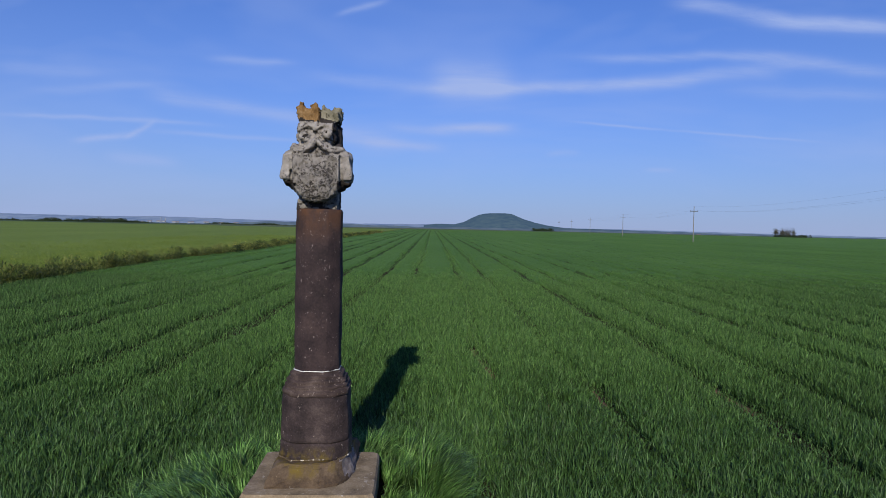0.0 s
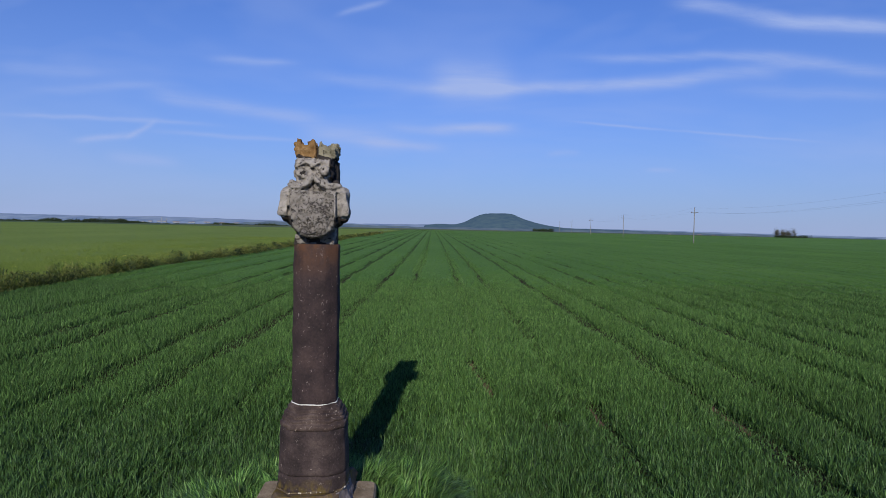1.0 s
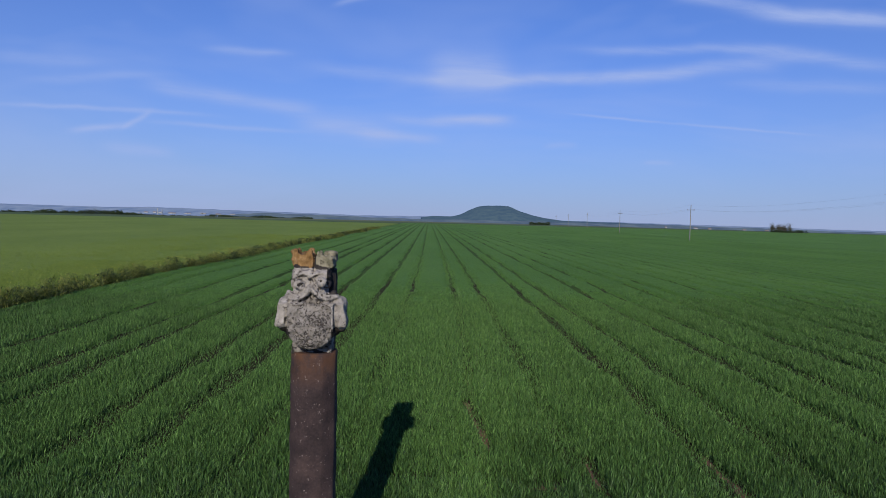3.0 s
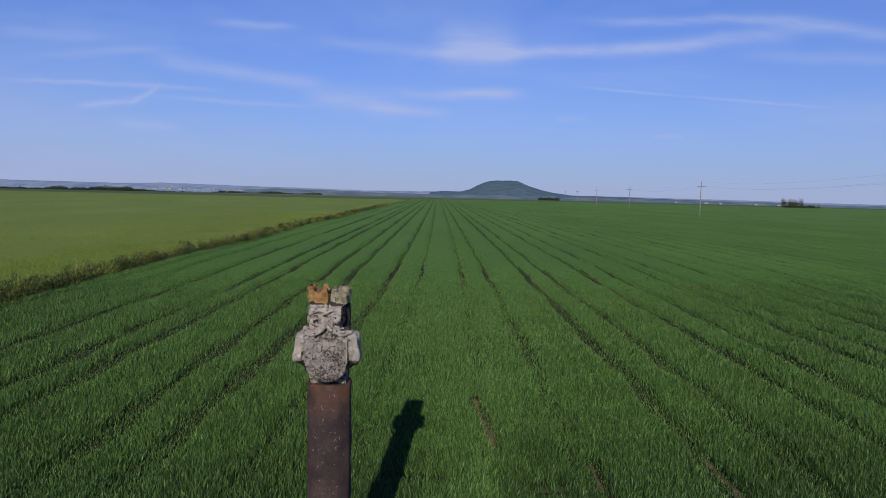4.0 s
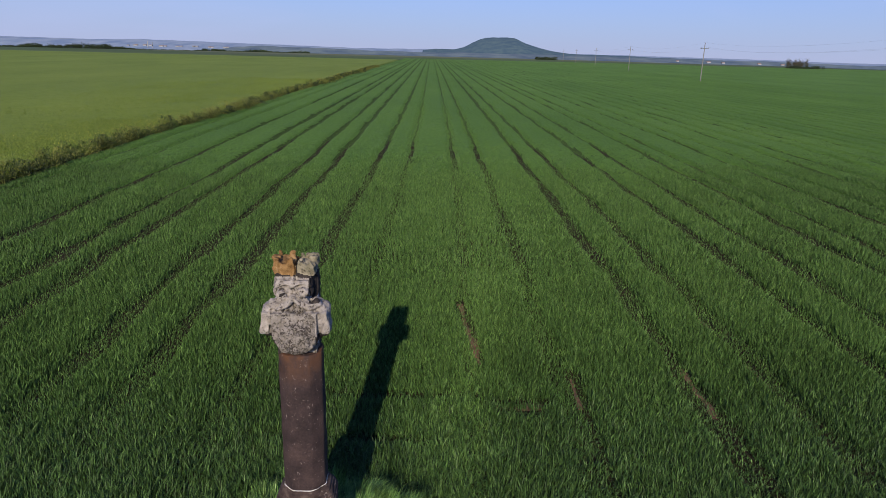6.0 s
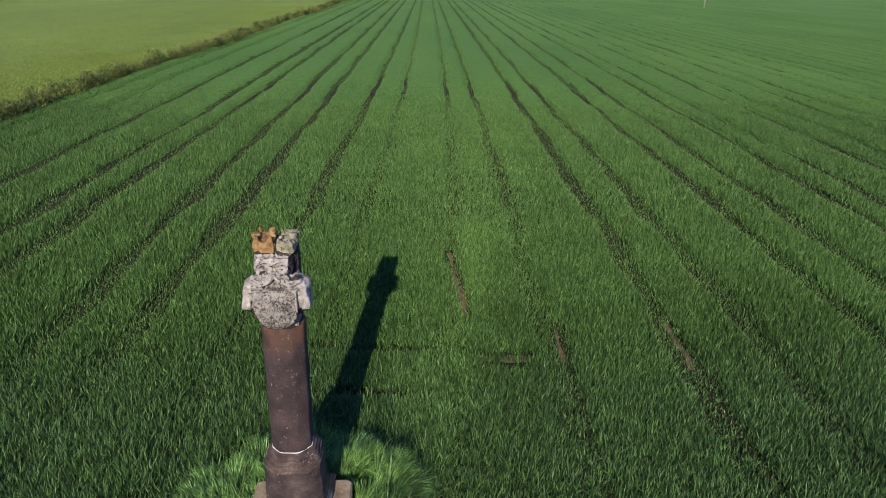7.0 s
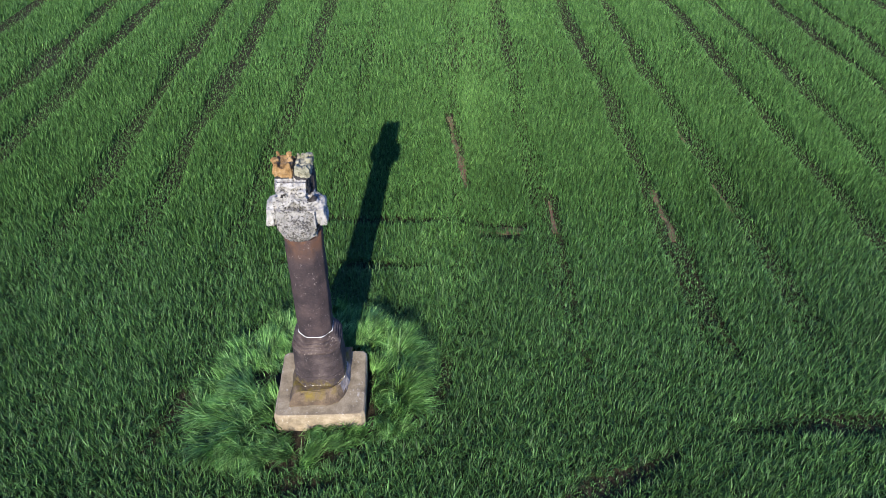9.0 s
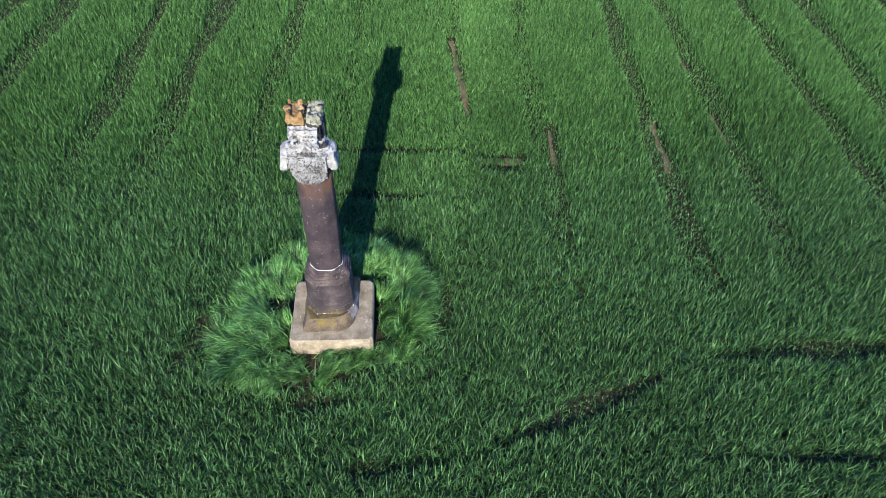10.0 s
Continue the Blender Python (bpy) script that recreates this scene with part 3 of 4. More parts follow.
sheet_y = 13.0 * 1.018 ** np.arange(0, 230)
sheet_y = sheet_y[sheet_y < 425]


def skewed_sheet(name, xs, ys, height, mat):
    """A height field whose lines follow the drill rows."""
    me = grid_mesh(name, xs, ys, lambda gx, gy: gx * 0, mat)
    co = np.empty(len(me.vertices) * 3, dtype=np.float32)
    me.vertices.foreach_get("co", co)
    co = co.reshape(-1, 3).astype(float)
    bend = np.interp(co[:, 0], FURROWS, BEND)
    co[:, 0] += SKEW * (co[:, 1] - 17) + bend * (0.9 - np.exp(-np.clip(co[:, 1] - 13, -6, 400) / 22))
    co[:, 2] = height(co[:, 0], co[:, 1])
    me.vertices.foreach_set("co", co.astype(np.float32).ravel())
    me.update()
    return new(name, me)


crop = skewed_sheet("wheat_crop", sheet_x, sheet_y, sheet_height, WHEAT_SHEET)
# faces along the ruts get the darkened green in place of real shading
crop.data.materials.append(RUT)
centres = np.empty(len(crop.data.polygons) * 3, dtype=np.float32)
crop.data.polygons.foreach_get("center", centres)
centres = centres.reshape(-1, 3).astype(float)
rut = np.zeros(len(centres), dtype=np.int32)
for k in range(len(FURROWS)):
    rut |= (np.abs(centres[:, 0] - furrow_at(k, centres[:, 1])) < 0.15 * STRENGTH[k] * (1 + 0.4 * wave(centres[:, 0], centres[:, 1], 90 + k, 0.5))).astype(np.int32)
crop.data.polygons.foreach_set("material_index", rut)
tagged(crop,
       "closed green wheat crop with dark parallel wheel ruts", "wheat crop", kind="stuff")
tagged(skewed_sheet("wheat_crop", np.concatenate([[FURROWS[-1] + 0.5], np.arange(72, 740, 18)]), np.concatenate([np.arange(-60, 425, 9.0), [425.0]]),
                    lambda x, y: 0.2 + 0.02 * wave(x, y, 9, 0.3) - 0.0022 * np.clip(x - 120, 0, 800), WHEAT_SHEET),
       "smooth green wheat crop running to the far edge of the field", "wheat crop", kind="stuff")


def closed_crop(label, lo, hi, n, ys):
    """Closed wheat between two lines lo(y) and hi(y), rough on top and sinking at its rims."""
    u = np.linspace(0, 1, n)
    gu, gy = np.meshgrid(u, ys)
    gx = lo(gy) + gu * (hi(gy) - lo(gy))
    rim = np.clip(np.minimum(gx - lo(gy), hi(gy) - gx) / 0.7, 0, 1) * np.clip((ys[-1] - gy + 0.05 if ys[-1] < 4 else gy - ys[0] + 0.4) / 2.5, 0, 1)
    gz = (0.15 + 0.03 * wave(gx, gy, 9, 1.1) + RNG.uniform(-0.07, 0.07, gx.shape)) * rim - 0.03 * (1 - rim)
    me = grid_mesh("wheat_crop", u, ys, lambda a, b: a * 0, WHEAT_SHEET)
    me.vertices.foreach_set("co", np.stack([gx, gy, gz], -1).astype(np.float32).ravel())
    me.update()
    tagged(new("wheat_crop", me), label, "wheat crop", kind="stuff")


closed_crop("closed green wheat crop on the sunny side of the column", lambda y: edge_at(y) + 0.2, lambda y: y * 0 + 72.0, 300, np.concatenate([np.arange(-60, -30, 1.2), np.arange(-30, -9.9, 0.4)]))
closed_crop("closed green wheat crop beside the ruts", lambda y: y * 0 + 25.0, lambda y: y * 0 + 72.0, 130, np.arange(-10.3, 14.6, 0.4))


def wheat_beside(per_m2):
    """Wheat on the sunny side of the column and out to either side of the ruts."""
    n = int(per_m2 * 47 * 31)
    x, y = RNG.uniform(-17, 30, n), RNG.uniform(-14, 17, n)
    keep = (x > edge_at(y) + 0.1) & ((y < 1.5) | (np.abs(x - 0.06 * y) > 0.70 * y + 4.1))
    keep &= RNG.random(n) < np.clip((y + 14) / 4, 0, 1) * np.clip((30 - x) / 5, 0, 1)
    x, y = x[keep], y[keep]
    n = len(x)
    ob = blades("wheat", x, y, ground_height(x, y) + RNG.uniform(0, 0.10, n), 0.19 * RNG.uniform(0.75, 1.06, n), 0.019 * RNG.uniform(0.7, 1.3, n),
                RNG.normal(0.07, 0.15, n), RNG.uniform(0.0, 0.7, n), WHEAT, False)
    tagged(ob, "dense young green wheat around the column", "wheat", kind="stuff")


wheat_beside(110)

# the paler crop beyond the border
pale_y = np.concatenate([np.arange(-60, 90, 1.5), np.arange(90, 345, 6.0)])
pale_u = np.concatenate([[0.0, 0.05, 0.25, 0.6, 1.2], np.arange(2.0, 20, 1.5), np.arange(20, 520, 12.0)])


def pale_sheet():
    me = grid_mesh("pale_crop", pale_u, pale_y, lambda gx, gy: gx * 0, LEFT_SHEET)
    co = np.empty(len(me.vertices) * 3, dtype=np.float32)
    me.vertices.foreach_get("co", co)
    co = co.reshape(-1, 3).astype(float)
    u = co[:, 0].copy()
    co[:, 0] = edge_at(co[:, 1]) - 0.5 - u
    co[:, 2] = np.where(u < 0.02, 0.0, 0.46) * np.clip(u / 0.6, 0.75, 1) + 0.05 * wave(co[:, 0], co[:, 1], 31, 0.5) * (u > 0.02)
    me.vertices.foreach_set("co", co.astype(np.float32).ravel())
    me.flip_normals()
    me.update()
    return tagged(new("pale_crop", me), "pale yellowish green crop on the neighbouring field", "crop", kind="stuff")


pale_sheet()


def pale_blades(y0, y1, deep, per_m2, width):
    n = int(per_m2 * deep * (y1 - y0))
    y, u = RNG.uniform(y0, y1, n), deep * RNG.beta(1.0, 1.8, n)
    x = edge_at(y) - 0.5 - u
    ob = blades("pale_crop_leaves", x, y, 0.38 + 0.05 * RNG.random(n), RNG.uniform(0.10, 0.18, n), np.full(n, width), RNG.normal(0.2, 0.2, n),
                RNG.uniform(0, 0.6, n), LEFT_LEAF, False)
    tagged(ob, "pale green standing leaves of the neighbouring crop", "crop", kind="stuff")


pale_blades(14, 45, 14, 110, 0.022)
pale_blades(45, 110, 20, 30, 0.04)


def weed_strip():
    """Tall weeds and rape plants with yellow flowers along the border."""
    m = 1000
    cy = 14 + 190 * RNG.random(m) ** 1.5
    cx = edge_at(cy) - 0.25 + RNG.uniform(-0.75, 0.45, m)
    high = np.clip(0.62 + 0.16 * wave(cy, cy * 0, 41, 1.3) + RNG.normal(0, 0.16, m), 0.25, 1.0)
    for mat, share, label in ((WEED, RNG.random(m) < 0.66, "strip of tall yellowish green weeds along the field border"), (SHADED_WEED, None, "border weeds in a darker green that paints the strip's deep shade")):
        chosen = share if share is not None else ~light
        light = chosen
        pick = np.repeat(np.flatnonzero(chosen), 78)
        n = len(pick)
        up = RNG.random(n)
        y = cy[pick] + RNG.normal(0, 0.20, n) * (1.15 - 0.6 * up)
        x = cx[pick] + RNG.normal(0, 0.17, n) * (1.15 - 0.6 * up)
        ob = blades("border_weeds", x, y, up * 0.85 * high[pick], high[pick] * RNG.uniform(0.10, 0.28, n), (0.014 + 0.0009 * y) * RNG.uniform(0.7, 1.3, n),
                    RNG.normal(0.35, 0.5, n), RNG.uniform(0, 1.0, n), mat, True)
        tagged(ob, label, "weeds", kind="stuff")
    n = 5200
    y = 14 + 150 * RNG.random(n) ** 2.0
    keep = wave(y, y * 0, 43, 0.8) + RNG.normal(0, 0.4, n) > 0.1
    y = y[keep]
    n = len(y)
    x = edge_at(y) - 0.3 - np.abs(RNG.normal(0, 0.7, n)) - (RNG.random(n) < 0.15) * RNG.uniform(0, 10, n)
    fl = blades("yellow_flowers", x, y, RNG.uniform(0.5, 0.92, n), np.full(n, 0.04), np.full(n, 0.034), RNG.normal(0.2, 0.6, n), RNG.uniform(0, 0.5, n), FLOWER, True)
    tagged(fl, "small yellow rape flowers among the weeds", "flowers", kind="stuff")


weed_strip()


def lush_island():
    """The uncut, lighter grass round the foot of the column, lodged in thick locks that sweep over one another."""
    tx, ty = RNG.uniform(-2.7, 1.3, 2600), RNG.uniform(4.2, 8.0, 2600)
    keep = (island(tx, ty) < np.where(ty < 5.3, 0.90, 0.82)) & ~on_slab(tx, ty, 0.05) & (np.hypot(tx + 1.30, (ty - 5.9) * 0.7) > 0.16)
    tx, ty = tx[keep], ty[keep]
    apart = []
    for k in range(len(tx)):
        if all((tx[k] - tx[j]) ** 2 + (ty[k] - ty[j]) ** 2 > 0.0135 for j in apart):
            apart.append(k)
    tx, ty = tx[apart], ty[apart]
    m = len(tx)
    # the locks flow away from the slab, along it in front, and swirl from place to place
    away = np.arctan2(ty - SLAB[1], tx - SLAB[0])
    flow = away + 1.0 * wave(tx, ty, 52, 1.5) + RNG.normal(0, 0.55, m)
    front = (ty < SLAB[1] - SLAB[3] + 0.05) & (np.abs(tx - SLAB[0]) < 0.75)
    flow = np.where(front, np.where(tx < -0.75, 3.4, 6.0) + RNG.normal(0, 0.3, m), flow)
    size = np.clip(1.0 + 0.25 * wave(tx, ty, 53, 2.2) + RNG.normal(0, 0.2, m), 0.55, 1.45)
    size *= np.where(front, 0.85, 1.0)
    bent = np.clip(1.65 + 0.35 * wave(tx, ty, 54, 2.0) + RNG.normal(0, 0.4, m), 0.5, 2.4)
    per = 190
    pick = np.repeat(np.arange(m), per)
    n = m * per
    off = RNG.normal(0, 0.045, (n, 2))
    x, y = tx[pick] + off[:, 0], ty[pick] + off[:, 1]
    bear = flow[pick] + RNG.normal(0, 0.38, n) + (RNG.random(n) < 0.2) * RNG.normal(0, 1.2, n)
    reach = 0.22
    keep = ~on_slab(x, y, 0.01) & (island(x, y) < 0.98) & ~on_slab(x + np.cos(bear) * reach, y + np.sin(bear) * reach, 0.0)
    x, y, bear, pick = x[keep], y[keep], bear[keep], pick[keep]
    n = len(x)
    close = np.clip(np.maximum(np.abs(x - SLAB[0]) - SLAB[2], np.abs(y - SLAB[1]) - SLAB[3]) / 0.3, 0.6, 1)
    ob = arched("tall_grass", x, y, ground_height(x, y) + RNG.uniform(0, 0.03, n), 0.37 * size[pick] * RNG.uniform(0.55, 1.15, n) * close, RNG.uniform(0.007, 0.012, n),
                np.abs(RNG.normal(0.22, 0.2, n)), bent[pick] + RNG.normal(0, 0.35, n), LUSH, bear, 3)
    tagged(ob, "long light green grass lodged around the column's slab", "grass", kind="stuff")


lush_island()


# ---- the column ----
CX, CY = -0.571, 5.86


def octagon(w, d, cut, z, dx=0.0, dy=0.0):
    """A chamfered rectangle at height z."""
    a, b = w / 2, d / 2
    pts = [(-a + cut, -b), (a - cut, -b), (a, -b + cut), (a, b - cut), (a - cut, b), (-a + cut, b), (-a, b - cut), (-a, -b + cut)]
    return [(CX + dx + px, CY + dy + py, z) for px, py in pts]


def rounded(w, d, cut, z, dx=0.0, dy=0.0):
    """The same with its corners worn round."""
    pts = [Vector(p) for p in octagon(w, d, cut, z, dx, dy)]
    out = []
    for k, p in enumerate(pts):
        a, b = pts[k - 1], pts[(k + 1) % 8]
        reach = 0.2 * min((p - a).length, (b - p).length)
        p0, p1 = p + (a - p).normalized() * reach, p + (b - p).normalized() * reach
        out += [tuple(p0), tuple(p0 * 0.25 + p * 0.5 + p1 * 0.25), tuple(p1)]
    return out


def softened(ob):
    """Smooth sides, flat ends."""
    for f in ob.data.polygons:
        f.use_smooth = abs(f.normal.z) < 0.75
    return ob


def lofted(rings, jitter=0.0, seed=1, cuts=0, bevel=0.0):
    """A solid through rings of equal count; its surface slightly uneven."""
    bm = bmesh.new()
    rows = [[bm.verts.new(p) for p in ring] for ring in rings]
    n = len(rows[0])
    for lo, hi in zip(rows, rows[1:]):
        for k in range(n):
            bm.faces.new((lo[k], lo[(k + 1) % n], hi[(k + 1) % n], hi[k]))
    bm.faces.new(rows[0][::-1])
    bm.faces.new(rows[-1])
    if bevel:
        bmesh.ops.bevel(bm, geom=list(bm.edges), offset=bevel, segments=2, affect="EDGES", clamp_overlap=True)
    if cuts:
        bmesh.ops.subdivide_edges(bm, edges=list(bm.edges), cuts=cuts, use_grid_fill=True)
    if jitter:
        for v in bm.verts:
            v.co += noise.noise_vector(v.co * 7 + Vector((seed, 0, 0))) * jitter + noise.noise_vector(v.co * 23) * jitter * 0.5
    return bm


def slab():
    x, y, hx, hy = SLAB
    def ring(z, grow):
        pts = []
        for px, py, qx, qy in ((-1, -1, 1, -1), (1, -1, 1, 1), (1, 1, -1, 1), (-1, 1, -1, -1)):
            for s in (0.04, 0.35, 0.65, 0.96):
                ax, ay = px + (qx - px) * s, py + (qy - py) * s
                pts.append((x + ax * (hx + grow), y + ay * (hy + grow), z))
        return pts
    bm = lofted([ring(-0.1, 0.0), ring(0.1, 0.0), ring(0.30, 0.0), ring(0.40, -0.003), ring(0.425, -0.02)], 0.008, 3, 1)
    ob = part("base_slab", bm, SLAB_STONE)
    ob.rotation_euler = (0, 0, 0)
    tagged(ob, "square pale brown concrete slab with worn edges in grass", "slab")


slab()

column = new("wayside_column")
column.location = (0, 0, 0)
tagged(column, "dark weathered sandstone wayside column on a lichened foot", "column")

def foot_block():
    """A square foot with slightly battered sides; one front corner has broken away and shows paler stone."""
    plan = [(-0.335, -0.42), (-0.15, -0.425), (0.08, -0.42), (0.20, -0.38), (0.275, -0.28), (0.315, -0.10), (0.325, 0.12), (0.33, 0.38), (0.0, 0.385), (-0.335, 0.38), (-0.338, 0.0)]
    rings = []
    for z, f, bite in ((0.418, 1.06, 0.0), (0.44, 1.065, 0.0), (0.475, 1.055, 0.03), (0.515, 1.01, 0.04), (0.555, 0.95, 0.03), (0.59, 0.88, 0.02)):
        ring = []
        for k, (u, w) in enumerate(plan):
            b = 1 - bite * (3 <= k <= 5)
            # the flank beside the break still stands upright
            fu = f if k not in (6, 7) else 0.5 + 0.5 * f
            ring.append((CX + u * fu * b, CY + w * f * b, z))
        rings.append(ring)
    bm = lofted(rings, 0.022, 5, 2)
    ob = part("foot", bm, FOOT_STONE, column, "brown stone foot with yellow lichen, one corner broken off")
    ob.data.materials.append(BROKEN_STONE)
    for f in ob.data.polygons:
        u, w = f.center.x - CX, f.center.y - CY
        if u > 0.21 and -0.26 < w < 0.10 and f.normal.z < 0.85:
            f.material_index = 1


foot_block()
def courses(zs, f):
    return [rounded(f(z), f(z), 0.215 * f(z), z) for z in zs]


softened(part("pedestal_base", lofted([rounded(0.565, 0.565, 0.12, 0.592)] + courses((0.60, 0.64, 0.69, 0.725), lambda z: 0.592 - 0.05 * (z - 0.6)) + [rounded(0.565, 0.565, 0.12, 0.733)], 0.014, 8, 1),
              DIE_STONE, column, "lower course of the pedestal with yellow lichen"))
softened(part("pedestal", lofted([rounded(0.562, 0.562, 0.12, 0.731)] + courses((0.74, 0.80, 0.88, 0.96, 1.04, 1.10), lambda z: 0.582 - 0.055 * (z - 0.74)) + [rounded(0.545, 0.545, 0.12, 1.122)], 0.013, 12, 1),
              DIE_STONE, column, "dark mottled pedestal block with worn edges"))
part("mortar_bed", lofted([rounded(0.585, 0.585, 0.126, 0.588), rounded(0.60, 0.60, 0.13, 0.594), rounded(0.585, 0.585, 0.126, 0.603)], 0.022, 6, 2), BED_STONE, column, "ragged pale mortar bed")
profile = [(0.54, 1.118), (0.562, 1.128), (0.568, 1.15), (0.562, 1.168), (0.535, 1.176), (0.53, 1.184), (0.542, 1.198), (0.534, 1.210), (0.505, 1.216),
           (0.498, 1.224), (0.506, 1.240), (0.492, 1.252), (0.462, 1.258), (0.455, 1.266), (0.458, 1.280), (0.44, 1.292), (0.418, 1.300), (0.41, 1.312), (0.402, 1.322)]
softened(part("moulding", lofted([rounded(w, w, 0.115, z) for w, z in profile], 0.014, 9, 1), MOULD_STONE, column, "stepped moulding with pale worn bands"))
part("mortar_joint", lofted([rounded(0.398, 0.398, 0.106, 1.321), rounded(0.397, 0.397, 0.106, 1.328)], 0.007, 2, 2), MORTAR, column, "thin white mortar joint")
softened(part("shaft", lofted([rounded(0.390, 0.390, 0.10, 1.326)] + [rounded(0.391 - 0.004 * k / 9, 0.391 - 0.003 * k / 9, 0.10, 1.34 + 1.34 * k / 9) for k in range(10)] + [rounded(0.372, 0.372, 0.095, 2.70)], 0.007, 4, 2),
              SHAFT_STONE, column, "tall chamfered shaft, dark purplish brown, rusty at the top"))


BX = CX - 0.002


def blob(bm, kind, at, size, turn=(0, 0, 0)):
    m = Matrix.LocRotScale(Vector((BX, CY, 0)) + Vector(at), Euler([radians(a) for a in turn]), Vector(size))
    if kind == "box":
        made = bmesh.ops.create_cube(bm, size=2.0, matrix=m)
    else:
        made = bmesh.ops.create_icosphere(bm, subdivisions=3, radius=1.0, matrix=m)
    return made["verts"]


def carved_bust():
    """A two-headed, crowned bust, worn almost to lumps."""
    bm = bmesh.new()
    blob(bm, "box", (-0.01, 0.03, 2.74), (0.17, 0.15, 0.05))            # neck over the shaft
    blob(bm, "box", (-0.01, 0.06, 3.08), (0.17, 0.13, 0.36))             # core
    blob(bm, "box", (0.142, 0.04, 3.30), (0.035, 0.08, 0.12))
    blob(bm, "ball", (0.0, -0.19, 2.95), (0.215, 0.16, 0.20))      # chest
    blob(bm, "ball", (0.003, -0.25, 2.885), (0.176, 0.085, 0.130))
    blob(bm, "box", (0.0, -0.15, 3.03), (0.20, 0.15, 0.12))
    for side in (-1, 1):                                                 # arms, cut off short below the elbows
        blob(bm, "box", (side * 0.246, -0.155, 3.055), (0.036, 0.11, 0.10), (6, -side * 7, 0))
        blob(bm, "ball", (side * 0.246, -0.155, 2.975), (0.052, 0.115, 0.055))
        blob(bm, "ball", (side * 0.218, -0.13, 3.135), (0.066, 0.115, 0.062), (0, side * 25, 0))
        blob(bm, "ball", (side * 0.150, -0.09, 3.175), (0.08, 0.11, 0.045), (0, side * 18, 0))
        blob(bm, "ball", (side * 0.238, -0.13, 2.935), (0.052, 0.10, 0.050))
        blob(bm, "ball", (side * 0.195, -0.11, 2.905), (0.05, 0.08, 0.05), (0, -side * 30, 0))
    blob(bm, "box", (0.0, -0.145, 3.17), (0.11, 0.07, 0.07))
    # rolled drapery that hangs in two loops below the necks, in two strands
    for side in (-1, 1):
        for k in range(27):
            f = k / 26
            a = side * (0.008 + 0.20 * f)
            up = 3.172 + 0.10 * (1 - f) ** 3.2 + 0.030 * f ** 5
            back = 0.5 * max(0.0, abs(a) - 0.13)
            blob(bm, "ball", (a, -0.240 + back, up), (0.021, 0.046, 0.022 + 0.004 * math.sin(k * 1.9)))
            if 4 < k < 24:
                blob(bm, "ball", (a, -0.226 + back, up + 0.036), (0.026, 0.046, 0.026))
    # heads, worn to round discs
    blob(bm, "ball", (-0.100, -0.150, 3.300), (0.082, 0.10, 0.078))
    blob(bm, "ball", (0.070, -0.150, 3.315), (0.086, 0.105, 0.082))
    blob(bm, "ball", (-0.104, -0.235, 3.298), (0.055, 0.046, 0.049))
    blob(bm, "ball", (0.080, -0.245, 3.322), (0.056, 0.048, 0.055))
    blob(bm, "box", (-0.012, -0.06, 3.37), (0.158, 0.125, 0.065))
    blob(bm, "box", (-0.012, -0.115, 3.40), (0.150, 0.115, 0.030))
    # brows, a wavy roll below the crowns
    for k in range(25):
        a = -0.150 + 0.285 * k / 24
        blob(bm, "ball", (a, -0.205 + 0.3 * max(0.0, abs(a + 0.008) - 0.10), 3.392 - 0.018 * math.exp(-((a + 0.005) / 0.03) ** 2) - 1.6 * max(0.0, abs(a + 0.008) - 0.085) ** 1.4), (0.020, 0.045, 0.021))
    # crowns with broken points
    blob(bm, "box", (-0.080, -0.045, 3.483), (0.090, 0.13, 0.063))
    blob(bm, "box", (0.092, -0.04, 3.474), (0.076, 0.13, 0.054))
    teeth = [(-0.148, -0.15, 3.593), (-0.125, -0.15, 3.578), (-0.020, -0.15, 3.598), (-0.158, -0.04, 3.588), (-0.030, -0.03, 3.588), (-0.155, 0.07, 3.598),
             (-0.045, -0.15, 3.578), (-0.042, 0.065, 3.608), (0.038, -0.15, 3.573), (0.085, -0.155, 3.558), (0.142, -0.15, 3.563), (0.042, -0.04, 3.568),
             (0.142, -0.03, 3.563), (0.038, 0.07, 3.583), (0.088, 0.07, 3.568), (0.142, 0.07, 3.573)]
    for k, (a, b, top) in enumerate(teeth):
        g = 1.0 + 0.3 * math.sin(k * 4.7)
        blob(bm, "box" if k % 3 == 0 else "ball", (a, b, top - 0.045), (0.021 * g, 0.024 * g, 0.045 + 0.008 * math.cos(k * 3.1)), (8 * math.sin(k * 2.1), 10 * math.cos(k * 1.3), 20 * k))
    me = bpy.data.meshes.new("rough_bust")
    bm.to_mesh(me)
    bm.free()
    rough = new("rough_bust", me)
    mod = rough.modifiers.new("voxels", "REMESH")
    mod.mode, mod.voxel_size = "VOXEL", 0.0084
    done = bpy.data.meshes.new_from_object(rough.evaluated_get(bpy.context.evaluated_depsgraph_get()))
    bpy.data.objects.remove(rough)
    done.name = "statue"
    normals = [v.normal.copy() for v in done.vertices]
    for v, n in zip(done.vertices, normals):
        p = v.co
        u, w = p.x - BX, p.y - CY
        lump = noise.noise(p * 11) * 0.012 + noise.noise(p * 31) * 0.007 + noise.noise(p * 75) * 0.003
        if 3.22 < p.z < 3.43 and w < -0.08:
            lump += noise.noise(p * 19) * 0.007 + noise.noise(p * 47) * 0.008
        chest = 2.78 < p.z < 3.2 and abs(u + 0.01) < 0.19 and w < -0.14
        if chest:
            peck = noise.noise(Vector((p.x * 38, p.y * 20, p.z * 38)))
            lump += -0.012 * max(0.0, peck - 0.05) * 2.5
